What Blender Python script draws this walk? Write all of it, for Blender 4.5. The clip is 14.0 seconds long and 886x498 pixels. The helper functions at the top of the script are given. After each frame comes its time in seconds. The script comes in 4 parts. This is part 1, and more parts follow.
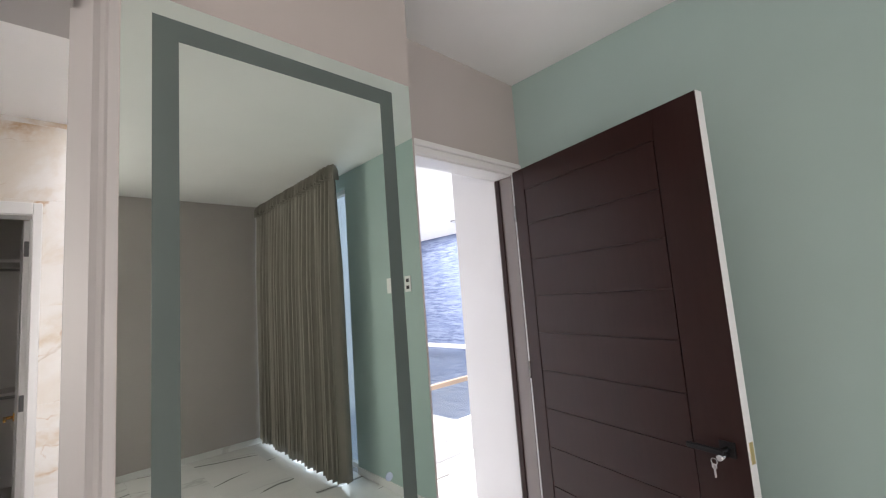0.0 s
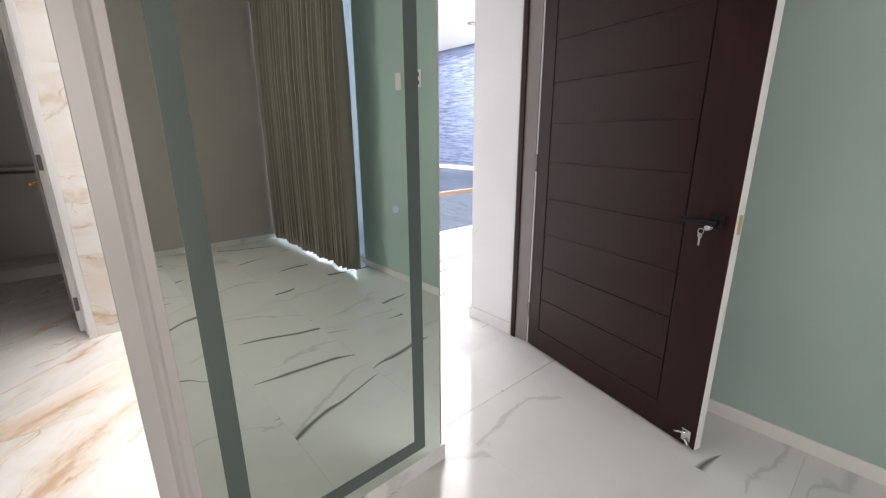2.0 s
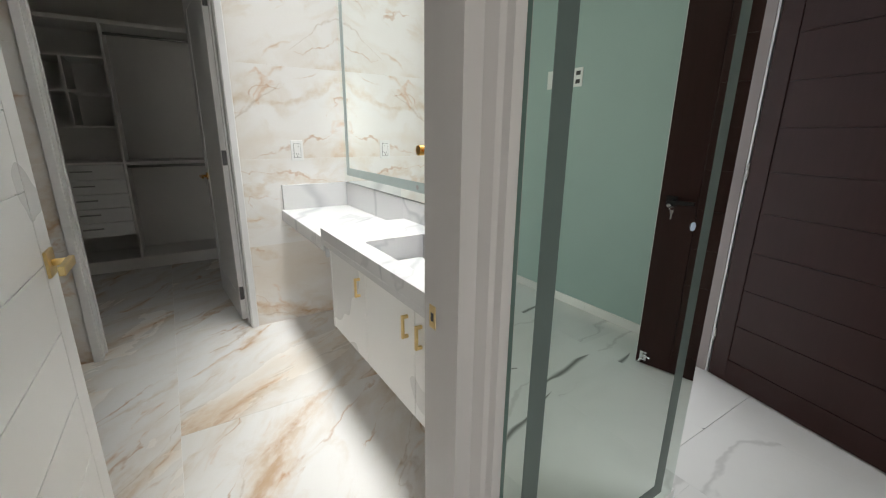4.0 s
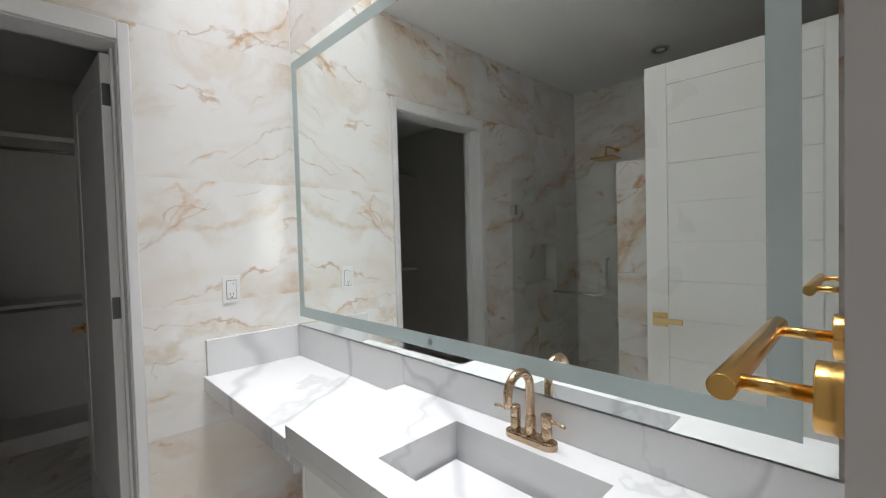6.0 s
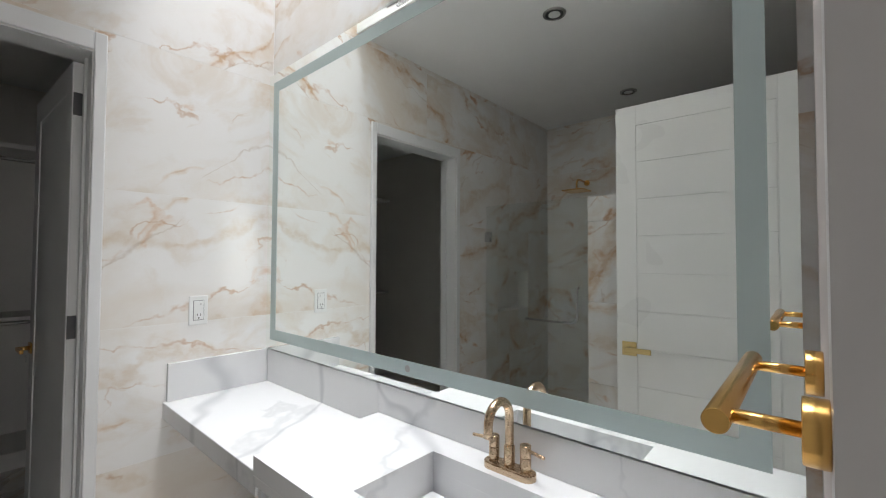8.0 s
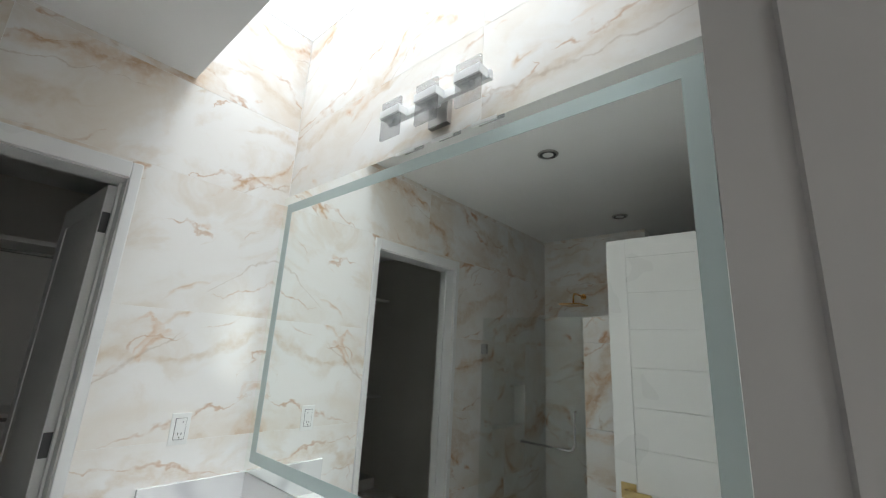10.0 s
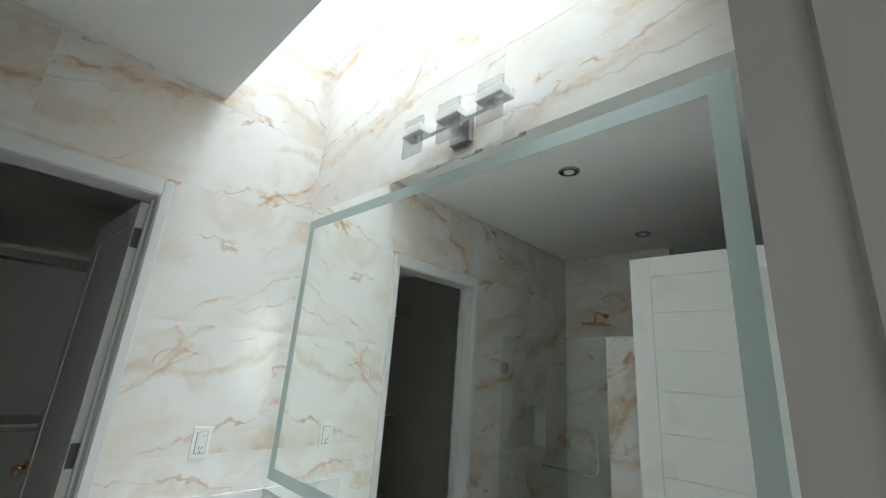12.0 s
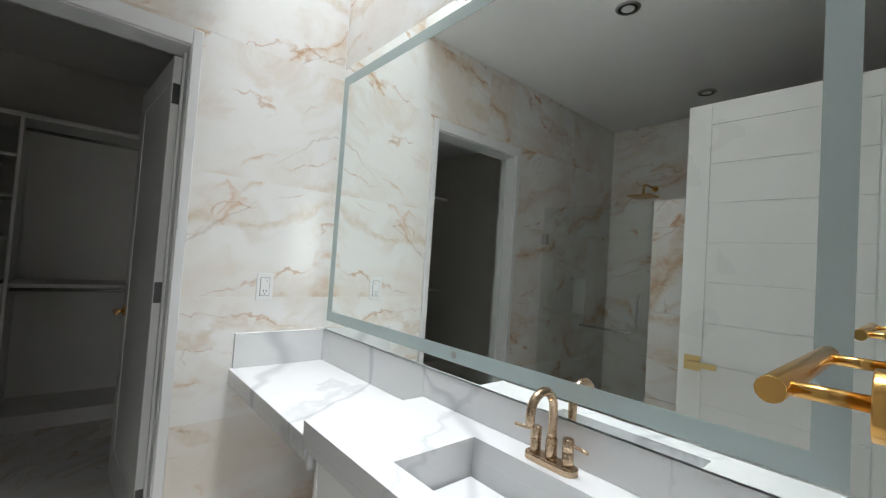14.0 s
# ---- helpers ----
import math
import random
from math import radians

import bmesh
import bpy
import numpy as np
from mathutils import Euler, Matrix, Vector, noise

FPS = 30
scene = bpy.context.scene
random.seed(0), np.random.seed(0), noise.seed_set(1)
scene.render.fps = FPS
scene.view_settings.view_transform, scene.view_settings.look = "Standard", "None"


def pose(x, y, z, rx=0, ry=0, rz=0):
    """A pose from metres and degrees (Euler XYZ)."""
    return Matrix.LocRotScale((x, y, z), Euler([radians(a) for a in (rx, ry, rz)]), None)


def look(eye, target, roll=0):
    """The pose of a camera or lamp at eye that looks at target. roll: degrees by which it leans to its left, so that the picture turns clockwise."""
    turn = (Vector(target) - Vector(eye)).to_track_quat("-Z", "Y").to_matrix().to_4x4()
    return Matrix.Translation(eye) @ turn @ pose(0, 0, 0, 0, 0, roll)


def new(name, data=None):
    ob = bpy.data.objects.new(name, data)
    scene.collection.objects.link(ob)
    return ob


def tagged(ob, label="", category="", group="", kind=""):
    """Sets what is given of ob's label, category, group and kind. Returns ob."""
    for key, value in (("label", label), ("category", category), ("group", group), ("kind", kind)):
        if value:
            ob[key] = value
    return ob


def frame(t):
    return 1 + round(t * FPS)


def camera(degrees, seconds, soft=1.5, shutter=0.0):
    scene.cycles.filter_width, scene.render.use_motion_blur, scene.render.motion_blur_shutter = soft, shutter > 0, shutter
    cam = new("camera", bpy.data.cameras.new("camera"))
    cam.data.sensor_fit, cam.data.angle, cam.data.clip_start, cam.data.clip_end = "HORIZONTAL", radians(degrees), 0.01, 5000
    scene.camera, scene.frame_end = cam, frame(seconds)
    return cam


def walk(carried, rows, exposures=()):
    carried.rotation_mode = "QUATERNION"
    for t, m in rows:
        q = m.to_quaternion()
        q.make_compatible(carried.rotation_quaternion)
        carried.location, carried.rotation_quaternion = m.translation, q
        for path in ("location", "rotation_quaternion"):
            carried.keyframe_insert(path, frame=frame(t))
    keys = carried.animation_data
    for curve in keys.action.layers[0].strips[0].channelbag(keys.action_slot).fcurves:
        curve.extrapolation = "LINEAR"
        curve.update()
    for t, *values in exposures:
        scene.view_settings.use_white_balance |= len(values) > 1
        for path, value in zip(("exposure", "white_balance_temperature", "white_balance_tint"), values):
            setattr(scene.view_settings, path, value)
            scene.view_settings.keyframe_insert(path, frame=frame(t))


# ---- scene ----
cam = camera(93.6, 14.0, soft=1.2)
PATH = [
    (0, (0.097, 0.449, 1.682), (-1.355, 1.807, 1.901), -4.3),
    (0.5, (0.057, 0.466, 1.611), (-1.408, 1.827, 1.665), -4.2),
    (1, (0.051, 0.467, 1.525), (-1.415, 1.817, 1.356), -3.0),
    (1.5, (0.058, 0.449, 1.436), (-1.392, 1.773, 1.057), -1.6),
    (2, (0.077, 0.435, 1.373), (-1.368, 1.71, 0.838), -0.3),
    (2.5, (0.06, 0.404, 1.345), (-1.41, 1.602, 0.711), 0.6),
    (3, (-0.048, 0.305, 1.334), (-1.572, 1.414, 0.664), 1.0),
    (3.5, (-0.239, 0.108, 1.368), (-1.822, 1.152, 0.732), 0.8),
    (4, (-0.46, -0.02, 1.385), (-2.076, 1.029, 0.847), 0.6),
    (4.2, (-0.577, -0.06, 1.398), (-2.205, 1.012, 0.930), 0.3),
    (6.3, (-1.294, 0.068, 1.492), (-2.685, 1.504, 1.468), -1.3),
    (6.5, (-1.293, 0.077, 1.492), (-2.664, 1.533, 1.483), -0.9),
    (7, (-1.296, 0.054, 1.495), (-2.639, 1.536, 1.504), -0.2),
    (7.2, (-1.303, 0.037, 1.49), (-2.634, 1.53, 1.509), 0.0),
    (9.3, (-1.265, 0.003, 1.592), (-2.588, 1.478, 1.862), 2.2),
    (9.5, (-1.255, 0.001, 1.619), (-2.575, 1.465, 1.958), 2.6),
    (10, (-1.229, -0.035, 1.668), (-2.528, 1.408, 2.152), 3.2),
    (10.5, (-1.222, -0.036, 1.687), (-2.516, 1.371, 2.276), 3.9),
    (11, (-1.222, -0.034, 1.685), (-2.522, 1.346, 2.324), 4.2),
    (11.5, (-1.234, -0.042, 1.678), (-2.55, 1.33, 2.298), 4.3),
    (12, (-1.239, -0.039, 1.669), (-2.592, 1.325, 2.225), 4.3),
    (12.5, (-1.249, -0.036, 1.643), (-2.638, 1.33, 2.098), 4.3),
    (13, (-1.265, -0.024, 1.595), (-2.687, 1.342, 1.925), 4.2),
    (13.5, (-1.28, -0.004, 1.548), (-2.747, 1.342, 1.734), 4.3),
    (14, (-1.282, 0.014, 1.437), (-2.795, 1.319, 1.508), 3.9),
]
EXPOSURES = [(0.0, 1.16, 7000, 15), (2.0, 1.08, 7100, 14), (2.5, 1.06, 7200, 14), (3.5, 0.92, 7000, 9), (4.2, 0.78, 6800, 6), (6.3, 0.58, 6600, 9), (9.3, 0.56, 6550, 8), (11.0, 0.50, 6350, -1), (13.0, 0.53, 6350, 0), (14.0, 0.58, 6450, 5)]
walk(cam, [(t, look(eye, target, roll)) for t, eye, target, roll in PATH], EXPOSURES)

# ---- light ----
SUN_WAY = Vector((0.65, 0.49, -1.0)).normalized()
world = bpy.data.worlds.new("world")
scene.world = world
world.use_nodes = True
_nt = world.node_tree
_nt.nodes.clear()
_sky = _nt.nodes.new("ShaderNodeTexSky")
_sky.sky_type = "NISHITA"
_sky.sun_disc = False
_sky.sun_elevation = radians(51)
_sky.sun_rotation = math.atan2(-SUN_WAY.x, -SUN_WAY.y)
_bg = _nt.nodes.new("ShaderNodeBackground")
_bg.inputs["Strength"].default_value = 0.15
_wo = _nt.nodes.new("ShaderNodeOutputWorld")
_nt.links.new(_sky.outputs[0], _bg.inputs[0])
_nt.links.new(_bg.outputs[0], _wo.inputs[0])

_sd = bpy.data.lights.new("sun", "SUN")
_sd.energy, _sd.angle, _sd.color = 1.6, radians(1.0), (1.0, 0.95, 0.88)
sun = new("sun", _sd)
sun.rotation_euler = SUN_WAY.to_track_quat("-Z", "Y").to_euler()


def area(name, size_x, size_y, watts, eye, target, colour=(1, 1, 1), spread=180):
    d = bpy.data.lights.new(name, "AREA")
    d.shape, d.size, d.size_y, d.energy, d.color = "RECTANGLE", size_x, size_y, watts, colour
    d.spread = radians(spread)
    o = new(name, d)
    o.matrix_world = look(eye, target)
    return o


# sky light at the skylight and north window; hall and east lamps are added
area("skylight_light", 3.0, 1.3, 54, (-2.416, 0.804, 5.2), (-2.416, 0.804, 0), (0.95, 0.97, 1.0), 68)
area("window_light", 1.4, 2.7, 26, (2.66, 2.74, 1.45), (2.66, 0, 1.45), (0.72, 0.84, 1.0))
# broad fill added under the closed hall ceiling, wider than any fitting there
area("hall_fill_light", 3.0, 2.5, 115, (-4.2, 4.0, 2.70), (-4.2, 4.0, 0), (0.93, 0.96, 1.0))
# bedroom fill, in an east opening that was added out of view
area("east_fill_light", 1.8, 1.9, 52, (3.56, -1.40, 1.75), (0, -1.40, 1.75), (1.0, 0.98, 0.96))


# ---- materials ----
def nodes(name):
    m = bpy.data.materials.new(name)
    m.use_nodes = True
    nt = m.node_tree
    return m, nt, nt.nodes["Principled BSDF"]


def put(nt, kind, **inputs):
    n = nt.nodes.new(kind)
    for k, v in inputs.items():
        key = k.replace("_", " ")
        n.inputs[key].default_value = v
    return n


def coords(nt, scale=(1, 1, 1), turn=(0, 0, 0), spread=0.0):
    """World position, turned and scaled; spread shifts it by a random amount for each object."""
    g = nt.nodes.new("ShaderNodeNewGeometry")
    out = g.outputs["Position"]
    if spread:
        oi = nt.nodes.new("ShaderNodeObjectInfo")
        mul = nt.nodes.new("ShaderNodeVectorMath")
        mul.operation = "SCALE"
        mul.inputs[0].default_value = (spread, spread * 0.7, spread * 1.3)
        nt.links.new(oi.outputs["Random"], mul.inputs["Scale"])
        add = nt.nodes.new("ShaderNodeVectorMath")
        nt.links.new(out, add.inputs[0])
        nt.links.new(mul.outputs[0], add.inputs[1])
        out = add.outputs[0]
    mp = nt.nodes.new("ShaderNodeMapping")
    mp.inputs["Scale"].default_value = scale
    mp.inputs["Rotation"].default_value = [radians(a) for a in turn]
    nt.links.new(out, mp.inputs["Vector"])
    return mp.outputs[0]


def noise_of(nt, vec, scale, detail=4.0, rough=0.55, distortion=0.0):
    n = nt.nodes.new("ShaderNodeTexNoise")
    n.inputs["Scale"].default_value = scale
    n.inputs["Detail"].default_value = detail
    n.inputs["Roughness"].default_value = rough
    n.inputs["Distortion"].default_value = distortion
    nt.links.new(vec, n.inputs["Vector"])
    return n.outputs["Fac"]


def remap(nt, value, a, b, c=0.0, d=1.0, smooth=True):
    n = nt.nodes.new("ShaderNodeMapRange")
    n.interpolation_type = "SMOOTHSTEP" if smooth else "LINEAR"
    for i, v in enumerate((a, b, c, d)):
        n.inputs[i + 1].default_value = v
    nt.links.new(value, n.inputs[0])
    return n.outputs[0]


def arith(nt, op, a, b):
    n = nt.nodes.new("ShaderNodeMath")
    n.operation = op
    for i, v in enumerate((a, b)):
        if isinstance(v, (int, float)):
            n.inputs[i].default_value = v
        else:
            nt.links.new(v, n.inputs[i])
    return n.outputs[0]


def blend(nt, fac, a, b):
    n = nt.nodes.new("ShaderNodeMix")
    n.data_type = "RGBA"
    for sock, v in ((n.inputs[0], fac), (n.inputs[6], a), (n.inputs[7], b)):
        if isinstance(v, (int, float)):
            sock.default_value = v
        elif isinstance(v, tuple):
            sock.default_value = (*v, 1)
        else:
            nt.links.new(v, sock)
    return n.outputs[2]


def ridge(nt, vec, scale, width, detail=5.0, distortion=0.6, rough=0.5):
    """Thin wandering lines where a noise passes its middle."""
    n = noise_of(nt, vec, scale, detail, rough, distortion)
    d = arith(nt, "ABSOLUTE", arith(nt, "SUBTRACT", n, 0.5), 0.0)
    return remap(nt, d, 0.0, width, 1.0, 0.0)


def bump(nt, bsdf, height, strength, distance=0.002):
    b = nt.nodes.new("ShaderNodeBump")
    b.inputs["Strength"].default_value = strength
    b.inputs["Distance"].default_value = distance
    nt.links.new(height, b.inputs["Height"])
    nt.links.new(b.outputs[0], bsdf.inputs["Normal"])


def plain(name, colour, rough=0.5, metal=0.0, vary=0.06, grain=60.0, relief=0.05, spec=0.5):
    """Paint, metal or plastic with two scales of variation and a fine relief."""
    m, nt, b = nodes(name)
    v = coords(nt)
    big = noise_of(nt, v, 1.3, 3)
    fine = noise_of(nt, v, grain, 3)
    dark = tuple(c * (1 - vary) for c in colour)
    lite = tuple(min(1, c * (1 + vary)) for c in colour)
    c1 = blend(nt, remap(nt, big, 0.3, 0.7), dark, lite)
    nt.links.new(blend(nt, remap(nt, fine, 0.35, 0.65, 0, vary * 2), c1, dark), b.inputs["Base Color"])
    nt.links.new(remap(nt, big, 0.3, 0.7, rough * 0.9, min(1, rough * 1.12)), b.inputs["Roughness"])
    b.inputs["Metallic"].default_value = metal
    b.inputs["Specular IOR Level"].default_value = spec
    if relief:
        bump(nt, b, fine, relief, 0.001)
    return m


def strand(nt, vec, axis, freq, amp, scale, phase, width, where, detail=2.0, rough=0.45):
    """Long wandering veins across an axis, bent by a noise and tapering out as where falls to nothing."""
    sep = nt.nodes.new("ShaderNodeSeparateXYZ")
    nt.links.new(vec, sep.inputs[0])
    n = noise_of(nt, vec, scale, detail, rough, 0.0)
    f = arith(nt, "ADD", arith(nt, "MULTIPLY", sep.outputs[axis], freq), arith(nt, "MULTIPLY", n, amp))
    f = arith(nt, "FRACT", arith(nt, "ADD", f, 50.0 + phase), 0.0)
    d = arith(nt, "ABSOLUTE", arith(nt, "SUBTRACT", f, 0.5), 0.0)
    r = nt.nodes.new("ShaderNodeMapRange")
    r.interpolation_type = "SMOOTHSTEP"
    nt.links.new(d, r.inputs[0])
    r.inputs[1].default_value = 0.0
    nt.links.new(arith(nt, "ADD", arith(nt, "MULTIPLY", where, width), 0.0005), r.inputs[2])
    r.inputs[3].default_value, r.inputs[4].default_value = 1.0, 0.0
    return arith(nt, "MULTIPLY", r.outputs[0], remap(nt, where, 0.0, 0.3))


def swung(nt, turn, swing, stretch, spread):
    """Position shifted and turned by chance for each piece, then stretched along the veins."""
    v = coords(nt, (1, 1, 1), turn, spread)
    oi = nt.nodes.new("ShaderNodeObjectInfo")
    w = arith(nt, "MULTIPLY", arith(nt, "SUBTRACT", oi.outputs["Random"], 0.5), 1.0)
    c = nt.nodes.new("ShaderNodeCombineXYZ")
    for i, k in enumerate(swing):
        nt.links.new(arith(nt, "MULTIPLY", w, k), c.inputs[i])
    m1 = nt.nodes.new("ShaderNodeMapping")
    nt.links.new(v, m1.inputs["Vector"])
    nt.links.new(c.outputs[0], m1.inputs["Rotation"])
    m2 = nt.nodes.new("ShaderNodeMapping")
    m2.inputs["Scale"].default_value = stretch
    nt.links.new(m1.outputs[0], m2.inputs["Vector"])
    return m2.outputs[0]


def onyx(name, axis, turn, swing, stretch, rough, spread, warm=1.0):
    """White onyx-look porcelain: cloudy cream, soft amber bands, broken rust veins and a few rust blots."""
    m, nt, b = nodes(name)
    v0 = swung(nt, turn, swing, stretch, spread)
    # a ragged shift of the pattern, so that no vein runs smooth
    rag = nt.nodes.new("ShaderNodeTexNoise")
    rag.inputs["Scale"].default_value = 11.0
    rag.inputs["Detail"].default_value = 5.0
    rag.inputs["Roughness"].default_value = 0.6
    nt.links.new(v0, rag.inputs["Vector"])
    pull = nt.nodes.new("ShaderNodeVectorMath")
    pull.operation = "SCALE"
    pull.inputs["Scale"].default_value = 0.055
    nt.links.new(rag.outputs["Color"], pull.inputs[0])
    move = nt.nodes.new("ShaderNodeVectorMath")
    nt.links.new(v0, move.inputs[0])
    nt.links.new(pull.outputs[0], move.inputs[1])
    v = move.outputs[0]
    cloud = noise_of(nt, v, 1.3, 5, 0.55, 0.9)
    base = blend(nt, remap(nt, cloud, 0.42, 0.74), (0.86, 0.845, 0.83), (0.78, 0.72, 0.65))
    haze = noise_of(nt, v, 3.0, 6, 0.62, 1.0)
    base = blend(nt, remap(nt, haze, 0.45, 0.70, 0.0, 0.6), base, (0.73, 0.645, 0.55))
    cool = noise_of(nt, v, 2.2, 4, 0.5, 0.4)
    base = blend(nt, remap(nt, cool, 0.55, 0.68, 0.0, 0.5), base, (0.85, 0.85, 0.85))
    broken = remap(nt, noise_of(nt, v, 7.0, 5, 0.65, 0.3), 0.40, 0.62, 0.08, 1.0)
    fine = remap(nt, noise_of(nt, v, 26.0, 4, 0.6), 0.35, 0.65, 0.45, 1.0)
    where = remap(nt, noise_of(nt, v, 1.5, 2), 0.40, 0.64)
    where2 = remap(nt, noise_of(nt, v, 2.1, 2, 0.5, 0.3), 0.40, 0.62)
    for freq, amp, scale, phase, width, mask, power, colour, gaps in (
            (1.1, 1.5, 1.2, 0.0, 0.24, where, 0.62 * warm, (0.68, 0.51, 0.35), fine),
            (1.9, 2.2, 1.5, 0.3, 0.20, where2, 0.54 * warm, (0.66, 0.54, 0.41), fine),
            (1.1, 1.5, 1.2, 0.0, 0.070, where, 0.72 * warm, (0.57, 0.36, 0.21), broken),
            (1.1, 1.5, 1.2, 0.13, 0.024, where2, 0.42 * warm, (0.45, 0.33, 0.23), fine),
            (2.3, 2.8, 1.7, 0.6, 0.055, where2, 0.66 * warm, (0.55, 0.34, 0.20), broken)):
        r = strand(nt, v, axis, freq, amp, scale, phase, width, mask, 5.0, 0.5)
        base = blend(nt, arith(nt, "MULTIPLY", arith(nt, "MULTIPLY", r, gaps), power), base, colour)
    blot = noise_of(nt, v, 4.2, 4, 0.55, 0.8)
    base = blend(nt, remap(nt, blot, 0.635, 0.74, 0.0, 0.6 * warm), base, (0.66, 0.42, 0.25))
    core = arith(nt, "MULTIPLY", remap(nt, blot, 0.69, 0.78), fine)
    base = blend(nt, arith(nt, "MULTIPLY", core, 0.7 * warm), base, (0.45, 0.19, 0.08))
    nt.links.new(base, b.inputs["Base Color"])
    nt.links.new(remap(nt, cloud, 0.3, 0.7, rough, rough * 1.3), b.inputs["Roughness"])
    return m


def marble(name, colour, cloud_c, vein_c, freq, amp, width, lo, hi, rough, turn, swing, stretch, spread=0.0, power=0.8, faint_power=0.2, where_scale=1.6):
    """Polished stone with soft clouds, sparse tapered strokes and faint long veins."""
    m, nt, b = nodes(name)
    v = swung(nt, turn, swing, stretch, spread)
    cloud = noise_of(nt, v, 1.1, 5, 0.55, 0.6)
    base = blend(nt, remap(nt, cloud, 0.4, 0.75), colour, cloud_c)
    where = remap(nt, noise_of(nt, v, where_scale, 1, 0.5), lo, hi)
    r = strand(nt, v, "Y", freq, amp, 1.0, 0.0, width, where, 3.0)
    base = blend(nt, arith(nt, "MULTIPLY", r, power), base, vein_c)
    where2 = remap(nt, noise_of(nt, v, 0.9, 2, 0.5, 0.2), 0.42, 0.62)
    faint = strand(nt, v, "Y", freq * 0.8, amp * 1.3, 1.2, 0.4, width * 0.9, where2, 5.0, 0.55)
    base = blend(nt, arith(nt, "MULTIPLY", faint, faint_power), base, vein_c)
    nt.links.new(base, b.inputs["Base Color"])
    nt.links.new(remap(nt, cloud, 0.3, 0.7, rough, rough * 1.4), b.inputs["Roughness"])
    return m


def dark_wood():
    m, nt, b = nodes("espresso_wood")
    v = coords(nt, (9, 9, 0.7))
    g = noise_of(nt, v, 6, 6, 0.6, 0.4)
    big = noise_of(nt, coords(nt), 1.2, 3)
    c = blend(nt, g, (0.017, 0.0058, 0.005), (0.033, 0.012, 0.0105))
    c = blend(nt, remap(nt, big, 0.35, 0.7, 0, 0.5), c, (0.025, 0.009, 0.008))
    nt.links.new(c, b.inputs["Base Color"])
    nt.links.new(remap(nt, g, 0.3, 0.7, 0.29, 0.36), b.inputs["Roughness"])
    b.inputs["Specular IOR Level"].default_value = 0.26
    bump(nt, b, g, 0.04, 0.0004)
    return m


def fabric(name, colour):
    m, nt, b = nodes(name)
    v = coords(nt, (1, 1, 1))
    weave = noise_of(nt, coords(nt, (300, 300, 90)), 1, 2)
    big = noise_of(nt, v, 2.5, 3)
    c = blend(nt, weave, tuple(x * 0.75 for x in colour), tuple(x * 1.2 for x in colour))
    c = blend(nt, remap(nt, big, 0.3, 0.7, 0, 0.3), c, tuple(x * 0.8 for x in colour))
    nt.links.new(c, b.inputs["Base Color"])
    b.inputs["Roughness"].default_value = 0.9
    b.inputs["Sheen Weight"].default_value = 0.15
    bump(nt, b, weave, 0.3, 0.001)
    return m


def glass(name, tint=(0.93, 0.97, 0.95), rough=0.0):
    """A thin pane: clear with a mirror-like gloss at grazing angles."""
    m, nt, b = nodes(name)
    nt.nodes.remove(b)
    t = nt.nodes.new("ShaderNodeBsdfTransparent")
    t.inputs[0].default_value = (*tint, 1)
    g = nt.nodes.new("ShaderNodeBsdfGlossy")
    g.inputs["Roughness"].default_value = rough
    lw = nt.nodes.new("ShaderNodeLayerWeight")
    lw.inputs[0].default_value = 0.5
    f = arith(nt, "ADD", arith(nt, "MULTIPLY", arith(nt, "POWER", lw.outputs["Facing"], 4.0), 0.6), 0.035)
    mx = nt.nodes.new("ShaderNodeMixShader")
    nt.links.new(f, mx.inputs[0])
    nt.links.new(t.outputs[0], mx.inputs[1])
    nt.links.new(g.outputs[0], mx.inputs[2])
    nt.links.new(mx.outputs[0], nt.nodes["Material Output"].inputs[0])
    return m


def mirror_mat(name, tint):
    m, nt, b = nodes(name)
    smudge = noise_of(nt, coords(nt), 3.0, 5, 0.6, 0.5)
    b.inputs["Base Color"].default_value = (*tint, 1)
    b.inputs["Metallic"].default_value = 1.0
    nt.links.new(remap(nt, smudge, 0.5, 0.8, 0.0, 0.035), b.inputs["Roughness"])
    return m


def frosted(name, colour):
    """Sand-blasted band of a lit mirror, unlit: milky over the silver."""
    m, nt, b = nodes(name)
    n = noise_of(nt, coords(nt), 4.0, 4)
    nt.links.new(blend(nt, n, tuple(c * 0.92 for c in colour), colour), b.inputs["Base Color"])
    b.inputs["Metallic"].default_value = 0.35
    b.inputs["Roughness"].default_value = 0.42
    return m


def ribbed_blue():
    m, nt, b = nodes("blue_split_stone")
    v = coords(nt, (2.2, 2.2, 26))
    n = noise_of(nt, v, 1.6, 5, 0.65, 0.3)
    big = noise_of(nt, coords(nt, (1, 1, 3)), 1.3, 3)
    c = blend(nt, remap(nt, n, 0.32, 0.68), (0.07, 0.10, 0.20), (0.27, 0.33, 0.47))
    c = blend(nt, remap(nt, big, 0.35, 0.7, 0, 0.5), c, (0.15, 0.20, 0.34))
    nt.links.new(c, b.inputs["Base Color"])
    b.inputs["Roughness"].default_value = 0.6
    bump(nt, b, n, 0.6, 0.01)
    return m


def brushed(name, colour, rough):
    m, nt, b = nodes(name)
    n = noise_of(nt, coords(nt, (40, 400, 400)), 1.0, 3)
    nt.links.new(blend(nt, n, tuple(c * 0.95 for c in colour), colour), b.inputs["Base Color"])
    b.inputs["Metallic"].default_value = 1.0
    nt.links.new(remap(nt, n, 0.3, 0.7, rough * 0.95, rough * 1.1), b.inputs["Roughness"])
    bump(nt, b, n, 0.012, 0.0002)
    return m


